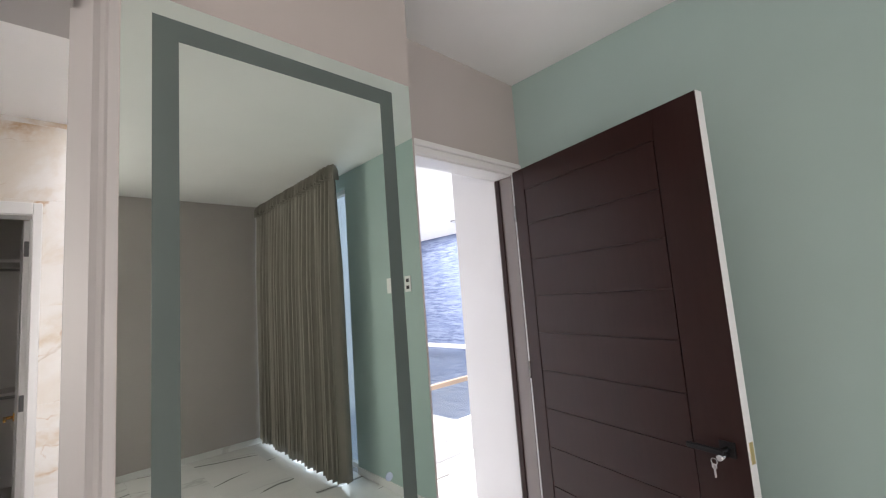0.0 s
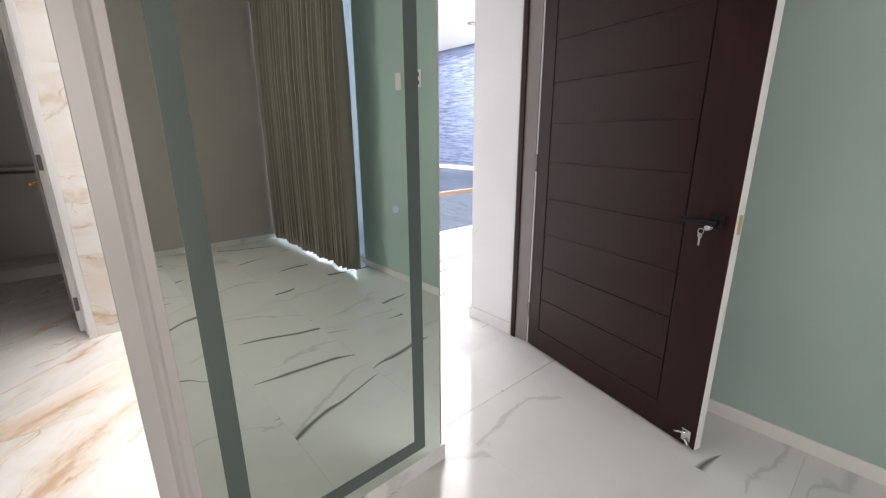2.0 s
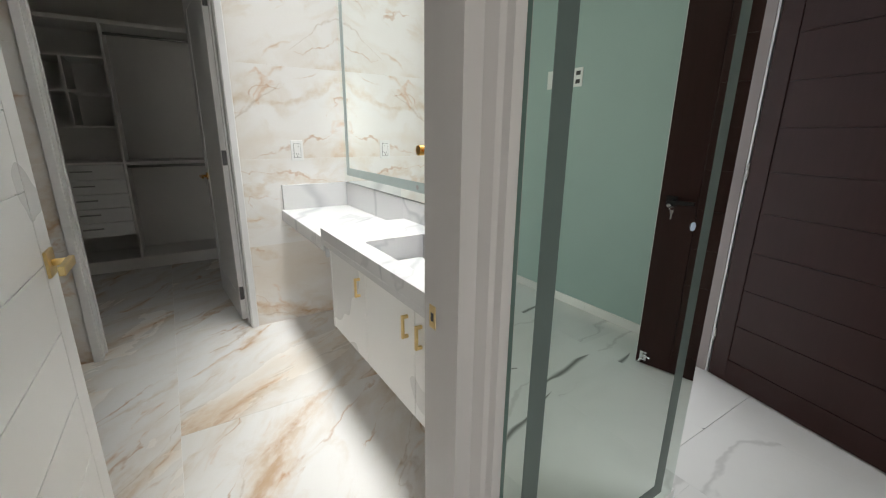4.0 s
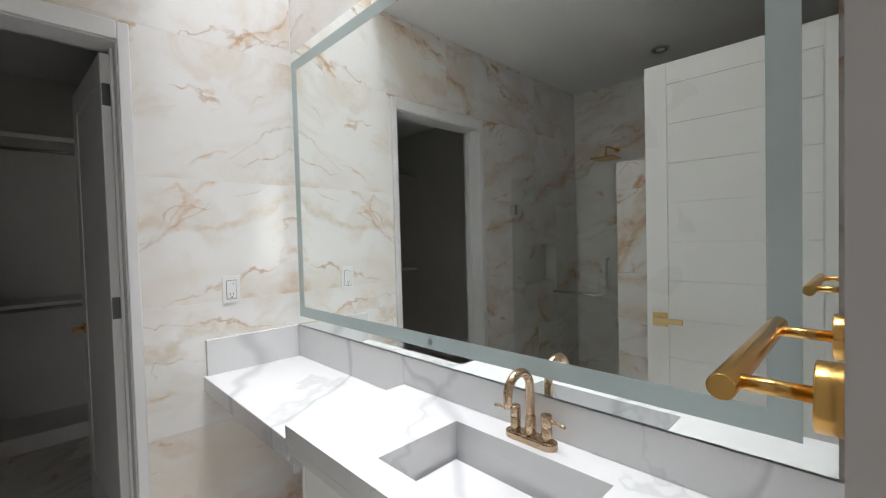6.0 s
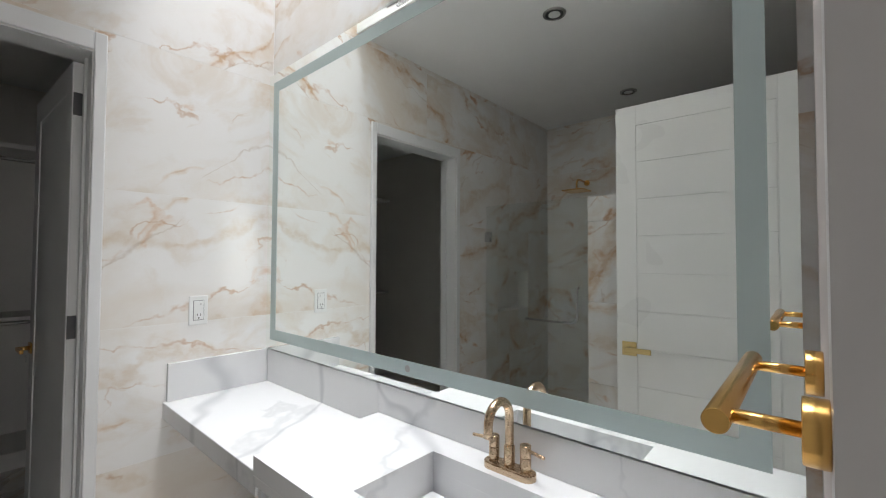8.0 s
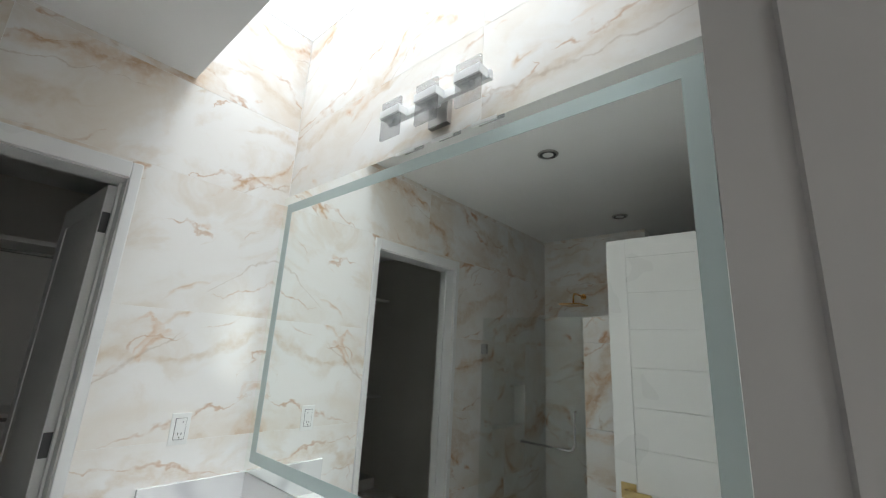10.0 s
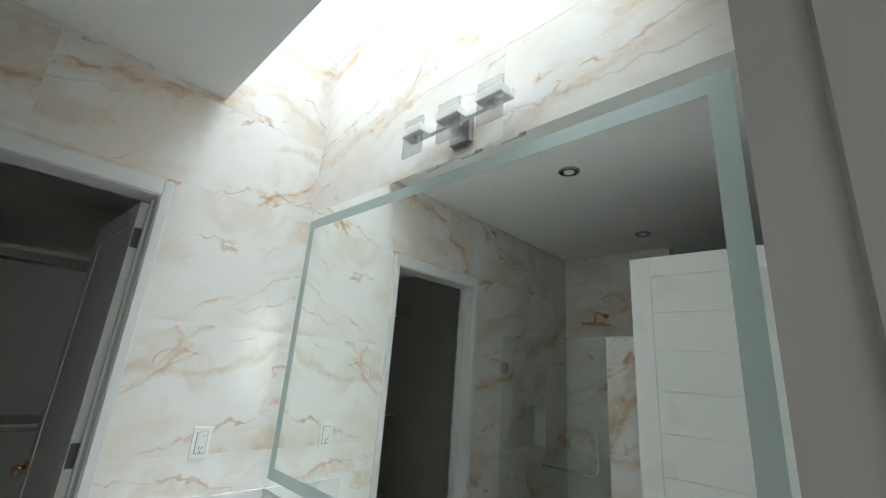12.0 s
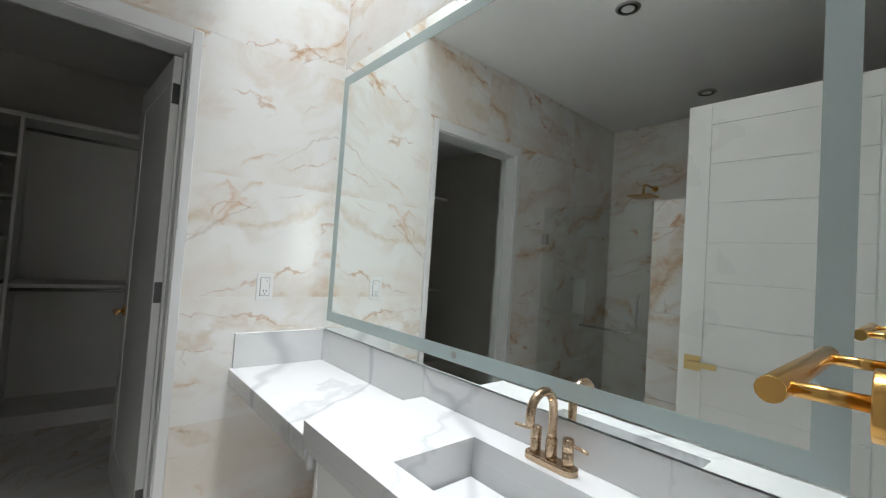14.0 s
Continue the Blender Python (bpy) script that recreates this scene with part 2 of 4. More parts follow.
GREEN = plain("sage_green_paint", (0.375, 0.50, 0.475), 0.55, vary=0.03, grain=140, relief=0.12)
GREY = plain("warm_grey_paint", (0.47, 0.43, 0.412), 0.6, vary=0.03, grain=140, relief=0.12)
CEIL = plain("white_ceiling_paint", (0.88, 0.875, 0.87), 0.75, vary=0.02, grain=120, relief=0.08)
WHITE = plain("white_wall_paint", (0.78, 0.78, 0.79), 0.6, vary=0.02, grain=140, relief=0.1)
BATHGREY = plain("pale_grey_paint", (0.62, 0.61, 0.61), 0.5, vary=0.03, grain=140, relief=0.1)
CLOSETP = plain("beige_closet_paint", (0.80, 0.77, 0.72), 0.7, vary=0.03, grain=120, relief=0.08)
TRIM = plain("satin_trim_paint", (0.46, 0.445, 0.44), 0.35, vary=0.03, grain=80, relief=0.04)
TRIMW = plain("white_trim_paint", (0.78, 0.78, 0.78), 0.3, vary=0.02, grain=80, relief=0.04)
LACQ = plain("white_lacquer", (0.87, 0.87, 0.86), 0.28, vary=0.02, grain=60, relief=0.03)
MELAM = plain("white_melamine", (0.86, 0.845, 0.815), 0.45, vary=0.03, grain=90, relief=0.05)
GROUT = plain("pale_grout", (0.84, 0.82, 0.79), 0.8, vary=0.06, grain=200, relief=0.15)
GROUTW = plain("white_grout", (0.74, 0.74, 0.73), 0.8, vary=0.05, grain=200, relief=0.15)
ONYXW = onyx("onyx_wall_tile", "Z", (0, 0, 0), (1.5, 1.5, 0.0), (0.9, 0.9, 1.35), 0.16, 9.0, 1.1)
ONYXF = onyx("onyx_floor_tile", "Y", (0, 0, 39), (0.0, 0.0, 0.6), (0.7, 1.5, 1.0), 0.22, 7.0, 1.05)
MARBLEF = marble("white_marble_floor", (0.80, 0.80, 0.795), (0.73, 0.735, 0.735), (0.11, 0.11, 0.10), 1.1, 1.0, 0.052, 0.505, 0.66, 0.10, (0, 0, -82), (0, 0, 1.0), (0.9, 1.6, 1.0), 11.0, 0.88, 0.22, 1.6)
QUARTZ = marble("white_quartz", (0.74, 0.74, 0.745), (0.70, 0.70, 0.71), (0.36, 0.37, 0.40), 1.5, 2.0, 0.11, 0.34, 0.56, 0.16, (15, 20, 50), (0, 0, 0), (0.9, 1.2, 1.2), 0.0, 0.45, 0.30, 1.2)
WOODD = dark_wood()
BLACK = plain("matt_black_metal", (0.018, 0.018, 0.02), 0.4, 0.6, vary=0.1)
GOLD = brushed("brushed_gold", (0.74, 0.44, 0.14), 0.24)
GOLDP = brushed("satin_pale_gold", (0.80, 0.62, 0.30), 0.3)
BRONZE = brushed("champagne_bronze", (0.55, 0.41, 0.28), 0.26)
CHROME = plain("chrome", (0.72, 0.73, 0.75), 0.08, 1.0, vary=0.03, relief=0)
STEEL = plain("satin_steel", (0.42, 0.41, 0.40), 0.3, 1.0, vary=0.08, relief=0.02)
DARKST = plain("dark_hinge_steel", (0.12, 0.12, 0.125), 0.35, 0.9, vary=0.1, relief=0.02)
MIRG = mirror_mat("green_tinted_mirror", (0.75, 0.825, 0.775))
MIRB = mirror_mat("silver_mirror", (0.945, 0.975, 0.955))
FROSTG = frosted("frosted_band_green", (0.125, 0.16, 0.152))
FROSTB = frosted("frosted_band_pale", (0.50, 0.59, 0.585))
GEDGE = plain("glass_edge", (0.10, 0.17, 0.15), 0.15, vary=0.1, relief=0)
SATIN = plain("satin_aluminium", (0.86, 0.87, 0.88), 0.35, 0.1, vary=0.03, relief=0)
CURT = fabric("taupe_curtain", (0.29, 0.265, 0.23))
GLASS = glass("clear_glass", (0.98, 0.99, 0.985))
GLASSG = glass("shower_glass", (0.965, 0.98, 0.972))
BLUE = ribbed_blue()
PLASTIC = plain("white_plastic", (0.82, 0.82, 0.81), 0.3, vary=0.01, relief=0)
SLOT = plain("dark_slot", (0.03, 0.03, 0.03), 0.6, vary=0.1, relief=0)
OAK = plain("oak_handrail", (0.36, 0.27, 0.20), 0.45, vary=0.15, grain=40, relief=0.1)
PAPER = plain("label_paper", (0.92, 0.92, 0.90), 0.6, vary=0.02, relief=0)
JAMB = plain("brown_grey_stained_wood", (0.24, 0.21, 0.205), 0.4, vary=0.12, grain=90, relief=0.08)
GROUND = plain("pale_ground", (0.35, 0.33, 0.30), 0.9, vary=0.15, grain=5, relief=0.2)
ALU = plain("white_aluminium", (0.75, 0.76, 0.78), 0.35, 0.0, vary=0.02, relief=0)


# ---- building helpers ----
def box(bm, x0, y0, z0, x1, y1, z1, bev=0.0):
    m = Matrix.Translation(((x0 + x1) / 2, (y0 + y1) / 2, (z0 + z1) / 2)) @ Matrix.Diagonal((abs(x1 - x0), abs(y1 - y0), abs(z1 - z0), 1))
    r = bmesh.ops.create_cube(bm, size=1.0, matrix=m)
    if bev:
        es = list({e for v in r["verts"] for e in v.link_edges})
        bmesh.ops.bevel(bm, geom=es, offset=bev, segments=2, profile=0.5, affect="EDGES")
    return bm


def rod(bm, a, b, r, seg=20, r2=None, bev=0.0):
    a, b = Vector(a), Vector(b)
    q = (b - a).to_track_quat("Z", "Y").to_matrix().to_4x4()
    m = Matrix.Translation((a + b) / 2) @ q
    g = bmesh.ops.create_cone(bm, cap_ends=True, segments=seg, radius1=r, radius2=r if r2 is None else r2, depth=(b - a).length, matrix=m)
    if bev:
        rim = [e for e in {e for v in g["verts"] for e in v.link_edges} if any(len(f.verts) > 4 for f in e.link_faces)]
        bmesh.ops.bevel(bm, geom=rim, offset=bev, segments=2, profile=0.5, affect="EDGES")
    return bm


def tube(bm, pts, r, seg=14):
    """A round bar along a line of points, with closed ends."""
    pts = [Vector(p) for p in pts]
    rings = []
    up = None
    for i, p in enumerate(pts):
        d = (pts[min(i + 1, len(pts) - 1)] - pts[max(i - 1, 0)]).normalized()
        if up is None:
            up = d.orthogonal().normalized()
        up = (up - d * up.dot(d)).normalized()
        side = d.cross(up)
        rings.append([bm.verts.new(p + r * (math.cos(t) * up + math.sin(t) * side)) for t in [2 * math.pi * k / seg for k in range(seg)]])
    for a, b in zip(rings, rings[1:]):
        for k in range(seg):
            bm.faces.new((a[k], a[(k + 1) % seg], b[(k + 1) % seg], b[k]))
    bm.faces.new(list(reversed(rings[0])))
    bm.faces.new(rings[-1])
    return bm


def prism(bm, outline, z0, z1):
    """An outline in x and y, raised from z0 to z1."""
    lo = [bm.verts.new((x, y, z0)) for x, y in outline]
    hi = [bm.verts.new((x, y, z1)) for x, y in outline]
    n = len(lo)
    for k in range(n):
        bm.faces.new((lo[k], lo[(k + 1) % n], hi[(k + 1) % n], hi[k]))
    bm.faces.new(list(reversed(lo)))
    bm.faces.new(hi)
    bmesh.ops.recalc_face_normals(bm, faces=bm.faces[:])
    return bm


def mesh_of(name, bm, material, smooth=False):
    me = bpy.data.meshes.new(name)
    bmesh.ops.recalc_face_normals(bm, faces=bm.faces[:])
    if smooth:
        for f in bm.faces:
            f.smooth = len(f.verts) <= 4
    bm.to_mesh(me)
    bm.free()
    me.materials.append(material)
    return me


def struct(name, bm, material, label, category):
    return tagged(new(name, mesh_of(name, bm, material)), label, category, "", "structure")


BASE = {}


def thing(name, base, label, category, group="", turn=0.0, kind=""):
    ob = new(name)
    ob.empty_display_size = 0.1
    ob.matrix_basis = pose(*base, 0, 0, turn)
    BASE[ob.name] = ob.matrix_basis.inverted()
    return tagged(ob, label, category, group, kind)


def part(name, bm, material, parent, label="", local=False, smooth=False):
    """One mesh under a thing or a part. Points are in the world unless local."""
    inv = BASE[parent.name]
    if not local:
        bmesh.ops.transform(bm, matrix=inv, verts=bm.verts[:])
    ob = new(name, mesh_of(name, bm, material, smooth))
    ob.parent = parent
    BASE[ob.name] = inv
    return tagged(ob, label)


def one(name, bm, material, base, label, category, group="", smooth=False):
    """A thing that is a single mesh, with its origin at its base."""
    bmesh.ops.translate(bm, vec=-Vector(base), verts=bm.verts[:])
    ob = new(name, mesh_of(name, bm, material, smooth))
    ob.location = base
    BASE[ob.name] = Matrix.Translation(-Vector(base))
    return tagged(ob, label, category, group)


def bx(*a, bev=0.0):
    return box(bmesh.new(), *a, bev=bev)


# ---- plan ----
CEIL_BED, CEIL_BATH, CEIL_HALL = 3.04, 3.01, 2.72
X_MIR, X_BED, X_BATH = -1.053, -1.068, -1.288      # mirror face; the two faces of the wall between bedroom and bathroom
X_LEFT, X_CLOSET = -3.543, -3.70                   # closet wall, both faces
Y_MIRB, Y_VAN = 1.085, 1.108                       # bathroom mirror face, tiled wall behind it
Y_END = 1.43                                       # end of the mirror wall
X_ENT, Y_GREEN, X_EAST, Y_SOUTH = -1.48, 2.665, 3.50, -2.60
DOOR_L, DOOR_R, DOOR_H = -0.410, 0.465, 2.42       # bathroom doorway
CL_L, CL_R, CL_H = -0.535, 0.328, 2.376            # closet doorway
EN_L, EN_R, EN_H = 1.43, 2.575, 2.415              # entrance doorway
SHAFT_Y, SHAFT_TOP, TILE_TOP = 0.50, 4.42, 3.655
Y_SHOWER = -2.18

# walls
bm = bmesh.new()
box(bm, X_BATH, 0.545, 0, X_BED, Y_END, 3.30)
box(bm, X_BATH, -0.480, DOOR_H + 0.07, X_BED, 0.545, 3.30)
box(bm, X_BATH, Y_SOUTH - 0.15, 0, X_BED, -0.480, 3.30)
struct("wall_west", bm, GREY, "warm grey painted wall with a doorway to the bathroom", "wall")
bm = bmesh.new()
box(bm, -1.62, EN_L, EN_H, X_ENT, EN_R, 3.30)
box(bm, -1.62, EN_R, 0, X_ENT, Y_GREEN + 0.15, 3.30)
box(bm, -1.62, 1.245, 0, X_BATH - 0.002, Y_END, 3.30)
struct("wall_entrance", bm, GREY, "warm grey wall round the entrance doorway", "wall")
W0, W1, WH = 1.62, 3.42, 2.90
bm = bmesh.new()
box(bm, X_ENT, Y_GREEN, 0, W0, Y_GREEN + 0.15, 3.30)
box(bm, W0, Y_GREEN, WH, W1, Y_GREEN + 0.15, 3.30)
box(bm, W1, Y_GREEN, 0, X_EAST + 0.15, Y_GREEN + 0.15, 3.30)
struct("wall_north", bm, GREEN, "sage green painted wall with a tall window opening", "wall")
# opening added in the unseen part of the east wall, for the fill
V0, V1, VZ0, VZ1 = -2.30, -0.50, 0.80, 2.70
bm = bmesh.new()
box(bm, X_EAST, Y_SOUTH, 0, X_EAST + 0.15, V0, 3.30)
box(bm, X_EAST, V1, 0, X_EAST + 0.15, Y_GREEN, 3.30)
box(bm, X_EAST, V0, 0, X_EAST + 0.15, V1, VZ0)
box(bm, X_EAST, V0, VZ1, X_EAST + 0.15, V1, 3.30)
struct("wall_east", bm, GREY, "warm grey painted wall with an added window opening out of view", "wall")
struct("wall_south", bx(X_BED, Y_SOUTH - 0.15, 0, X_EAST + 0.15, Y_SOUTH, 3.30), GREY, "plain warm grey painted wall", "wall")
struct("ceiling_bedroom", bx(X_ENT, Y_SOUTH, CEIL_BED, X_EAST, Y_GREEN, CEIL_BED + 0.12), CEIL, "smooth white painted ceiling", "ceiling")

# bathroom shell, with tiles laid on its walls further down
bm = bmesh.new()
box(bm, X_CLOSET, CL_R, 0, X_LEFT - 0.0012, Y_VAN + 0.0012, SHAFT_TOP)
box(bm, X_CLOSET, CL_L, CL_H, X_LEFT - 0.0012, CL_R, SHAFT_TOP)
box(bm, X_CLOSET, Y_SHOWER - 0.15, 0, X_LEFT - 0.0012, CL_L, 1.015)
box(bm, X_CLOSET, Y_SHOWER - 0.15, 1.395, X_LEFT - 0.0012, CL_L, SHAFT_TOP)
box(bm, X_CLOSET, Y_SHOWER - 0.15, 1.015, X_LEFT - 0.0012, -1.74, 1.395)
box(bm, X_CLOSET, -1.17, 1.015, X_LEFT - 0.0012, CL_L, 1.395)
wall_bath_west = struct("wall_bath_west", bm, GROUT, "onyx-look tiled bathroom wall with the closet doorway", "wall")
wall_bath_north = struct("wall_bath_north", bx(X_CLOSET, Y_VAN + 0.0012, 0, X_BATH, 1.243, SHAFT_TOP), GROUT, "onyx-look tiled wall behind the vanity mirror", "wall")
X_ALC = -2.42                                      # end of the shower's back wall
wall_bath_south = struct("wall_bath_south", bx(X_LEFT - 0.0012, Y_SHOWER - 0.15, 0, X_ALC, Y_SHOWER - 0.0012, 3.25), GROUT, "onyx-look tiled back wall of the shower", "wall")
bm = bmesh.new()
box(bm, -3.70, -2.90, 0, X_BED, -2.752, 3.25)
box(bm, -3.70, -2.752, 0, X_LEFT - 0.0012, Y_SHOWER - 0.15, 3.25)
struct("wall_bath_recess", bm, BATHGREY, "pale grey painted walls of the recess behind the shower", "wall")
bm = bmesh.new()
box(bm, X_LEFT, -2.752, CEIL_BATH, X_BATH, SHAFT_Y, CEIL_BATH + 0.12)
struct("ceiling_bathroom", bm, CEIL, "flat white ceiling that stops at the skylight well", "ceiling")
bm = bmesh.new()
box(bm, X_LEFT, SHAFT_Y - 0.10, CEIL_BATH + 0.12, X_BATH, SHAFT_Y, SHAFT_TOP)
box(bm, X_BATH - 0.004, SHAFT_Y, 3.30, X_BATH + 0.12, Y_VAN, SHAFT_TOP)
box(bm, X_LEFT - 0.004, SHAFT_Y, TILE_TOP, X_LEFT + 0.002, Y_VAN, SHAFT_TOP)
box(bm, X_LEFT, Y_VAN - 0.002, TILE_TOP, X_BATH, Y_VAN + 0.004, SHAFT_TOP)
struct("skylight_well", bm, CEIL, "white plastered sides of the skylight well", "skylight")
sky_win = thing("window_2", (-2.42, 0.80, SHAFT_TOP), "flat fixed skylight with a clear pane", "skylight", kind="structure")
part("pane", bx(X_LEFT, SHAFT_Y, SHAFT_TOP, X_BATH, Y_VAN, SHAFT_TOP + 0.008), GLASS, sky_win).visible_shadow = False
part("glazing_bar", bx(-2.845, SHAFT_Y, SHAFT_TOP - 0.045, -2.800, Y_VAN - 0.004, SHAFT_TOP - 0.002, bev=0.003), ALU, sky_win)

# closet shell
bm = bmesh.new()
box(bm, -6.25, -1.75, 0, -6.10, 1.05, 2.90)
box(bm, -6.10, -1.75, 0, X_CLOSET, -1.60, 2.90)
box(bm, -6.10, 0.90, 0, X_CLOSET, 1.05, 2.90)
struct("wall_closet", bm, CLOSETP, "beige painted walls of the walk-in closet", "wall")
struct("ceiling_closet", bx(-6.25, -1.75, 2.90, X_CLOSET, 1.05, 3.0), CEIL, "white closet ceiling in shade", "ceiling")

# hall
struct("wall_hall", bx(-2.02, 2.572, 0, -1.622, 2.72, CEIL_HALL), WHITE, "bright white hall wall beside the doorway", "wall")
struct("wall_blue", bx(-8.5, 5.5, -1.2, -2.0, 5.65, CEIL_HALL), BLUE, "blue horizontal split-stone feature wall", "wall")
bm = bmesh.new()
box(bm, -8.65, 1.10, -1.2, -8.5, 5.65, CEIL_HALL)
box(bm, -8.5, 1.245, -1.2, -3.70, 1.40, CEIL_HALL)
box(bm, -3.70, 1.245, 0, -1.622, 1.40, CEIL_HALL)
box(bm, -2.02, 2.72, 0, -1.87, 5.5, CEIL_HALL)
struct("wall_hall_far", bm, WHITE, "plain white walls that close the hall", "wall")
struct("ceiling_hall", bx(-8.65, 1.245, CEIL_HALL, -1.622, 5.65, CEIL_HALL + 0.1), CEIL, "white hall ceiling", "ceiling")
struct("floor_hall_low", bx(-8.5, 1.40, -0.6, -3.42, 5.5, -0.45), GROUTW, "pale floor of the lower landing", "floor")

# floors, with tiles laid on them further down
floor_bedroom = struct("floor_bedroom", bx(X_BED - 0.14, Y_SOUTH, -0.2, X_EAST, Y_GREEN, -0.010), GROUTW, "polished white marble floor with grey veins", "floor")
floor_hall = struct("floor_hall", bx(-3.42, 1.40, -0.2, -1.21, 5.5, -0.010), GROUTW, "polished white marble hall floor", "floor")
floor_bathroom = struct("floor_bathroom", bx(-6.10, -2.752, -0.2, -1.21, 1.243, -0.0012), GROUT, "onyx-look tiled bathroom and closet floor", "floor")
struct("ground", bx(-60, -60, -1.6, 60, 60, -1.3), GROUND, "pale open ground outside the house", "ground")
# added backdrop; its blue stands in for dim daylight past the curtain's edge
struct("window_backdrop", bx(1.2, 4.60, -1.3, 7.0, 4.75, 4.2), plain("bluish_backdrop", (0.42, 0.50, 0.62), 0.8, vary=0.05), "plain bluish backdrop added outside the window", "wall")

# ---- door frames and skirting ----
FRAME = [(-1.288, 0.545), (-1.288, 0.465), (-1.222, 0.465), (-1.218, 0.459), (-1.135, 0.459), (-1.129, 0.500), (-1.113, 0.507), (-1.101, 0.512), (-1.092, 0.521), (-1.075, 0.526), (-1.068, 0.545)]
bm = prism(bmesh.new(), FRAME, 0, DOOR_H + 0.07)
struct("trim_bathroom_door", bm, TRIM, "pale grey painted moulded door frame", "door frame")
bm = prism(bmesh.new(), [(x, 0.055 - y) for x, y in FRAME], 0, DOOR_H + 0.07)
struct("trim_bathroom_door_hinge", bm, TRIM, "pale grey painted moulded door frame, hinge side", "door frame")
bm = bx(X_BATH, -0.409, DOOR_H, -1.09, 0.464, DOOR_H + 0.07, bev=0.004)
struct("trim_bathroom_door_head", bm, TRIM, "pale grey painted head of the bathroom door frame", "door frame")
strike = thing("strike_plate", (-1.250, 0.465, 0.955), "small brass strike plate let into the door frame", "strike plate")
part("plate", bx(-1.264, 0.4635, 0.925, -1.236, 0.466, 0.985, bev=0.0006), GOLDP, strike)
part("hole", bx(-1.256, 0.4628, 0.944, -1.244, 0.4633, 0.966), SLOT, strike)

bm = bmesh.new()
box(bm, -1.62, EN_L, EN_H - 0.014, X_ENT, 2.560, EN_H, bev=0.002)
box(bm, X_ENT, EN_L, EN_H - 0.005, X_ENT + 0.016, 2.640, EN_H + 0.035, bev=0.005)
box(bm, X_ENT, EN_L, EN_H + 0.035, X_ENT + 0.026, 2.648, EN_H + 0.068, bev=0.006)
struct("trim_entrance", bm, TRIMW, "white moulded frame round the entrance doorway", "door frame")
bm = bmesh.new()
box(bm, -1.62, 2.560, 0, X_ENT, EN_R, EN_H - 0.015, bev=0.002)
struct("trim_entrance_jamb", bm, JAMB, "brown-grey stained wooden jamb on the door's hinge side", "door frame")
struct("trim_entrance_casing", bx(X_ENT, EN_R - 0.012, 0, X_ENT + 0.012, 2.640, EN_H - 0.006, bev=0.003), TRIMW, "white casing strip beside the entrance door", "door frame")
struct("trim_entrance_stop", bx(-1.604, 2.548, 0, -1.572, 2.559, EN_H - 0.02, bev=0.002), WOODD, "dark wood stop strip in the entrance frame", "door frame")

for nm, a in (("baseboard_mirror_wall", (X_BED, 0.546, 0, -1.056, Y_END + 0.012, 0.075)), ("baseboard_wall_end", (X_ENT, Y_END, 0, X_BED, Y_END + 0.012, 0.075)),
              ("baseboard_green", (X_ENT + 0.02, Y_GREEN - 0.012, 0, W0, Y_GREEN, 0.07)), ("baseboard_hall", (-2.032, 2.560, 0, -1.622, 2.571, 0.085)),
              ("baseboard_east", (X_EAST - 0.012, Y_SOUTH, 0, X_EAST, Y_GREEN, 0.07)), ("baseboard_hall_end", (-2.032, 2.571, 0, -2.0205, 2.72, 0.085))):
    struct(nm, bx(*a, bev=0.002), MARBLEF, "low polished white marble skirting", "baseboard")


# ---- doors ----
def boarded_door(name, origin, turn, u0, u1, z1, left, right, lo, hi, count, wood, edge, label):
    """A flush leaf with a grooved field of level boards between stiles and rails. u runs from the hinge."""
    d = thing(name, origin, label, "door", turn=turn, kind="structure")
    z0 = 0.012
    part("core", bx(u0, 0.006, z0, u1 - 0.003, 0.040, z1), wood, d, local=True)
    part("stile", bx(u0, 0, z0, left - 0.003, 0.006, z1, bev=0.0015), wood, d, local=True)
    part("stile", bx(right + 0.003, 0, z0, u1 - 0.003, 0.006, z1, bev=0.0015), wood, d, local=True)
    part("bottom_rail", bx(left - 0.003, 0.0002, z0, right + 0.003, 0.006, lo - 0.003, bev=0.001), wood, d, local=True)
    part("top_rail", bx(left - 0.003, 0.0002, hi + 0.003, right + 0.003, 0.006, z1, bev=0.001), wood, d, local=True)
    h = (hi - lo) / count
    for k in range(count):
        part("board", bx(left + 0.003, 0.0002, lo + k * h + 0.002, right - 0.002, 0.006, lo + (k + 1) * h - 0.002, bev=0.0012), wood, d, local=True)
    part("back_skin", bx(u0, 0.040, z0, u1 - 0.003, 0.045, z1, bev=0.001), wood, d, local=True)
    part("edge_band", bx(u1 - 0.003, 0.001, z0, u1, 0.044, z1, bev=0.0008), edge, d, "cream unfinished edge of the leaf" if edge is not wood else "", local=True)
    return d


def lever(door, u, z, way, metal, out=-1.0, base_y=0.0, k=1.0):
    """A square rose with a flat lever. way: +1 or -1 along the leaf; out: side of the leaf."""
    y = base_y
    h = part("door_handle", bx(u - 0.028 * k, y + out * 0.009, z - 0.028 * k, u + 0.028 * k, y, z + 0.028 * k, bev=0.002), metal, door, local=True)
    bm = rod(bmesh.new(), (u, y, z), (u, y + out * 0.050, z), 0.011)
    part("neck", bm, metal, h, local=True, smooth=True)
    part("lever", bx(u - 0.012 * way, y + out * 0.044, z - 0.010 * k, u + way * 0.125, y + out * 0.060, z + 0.010 * k, bev=0.003), metal, h, local=True)
    return h


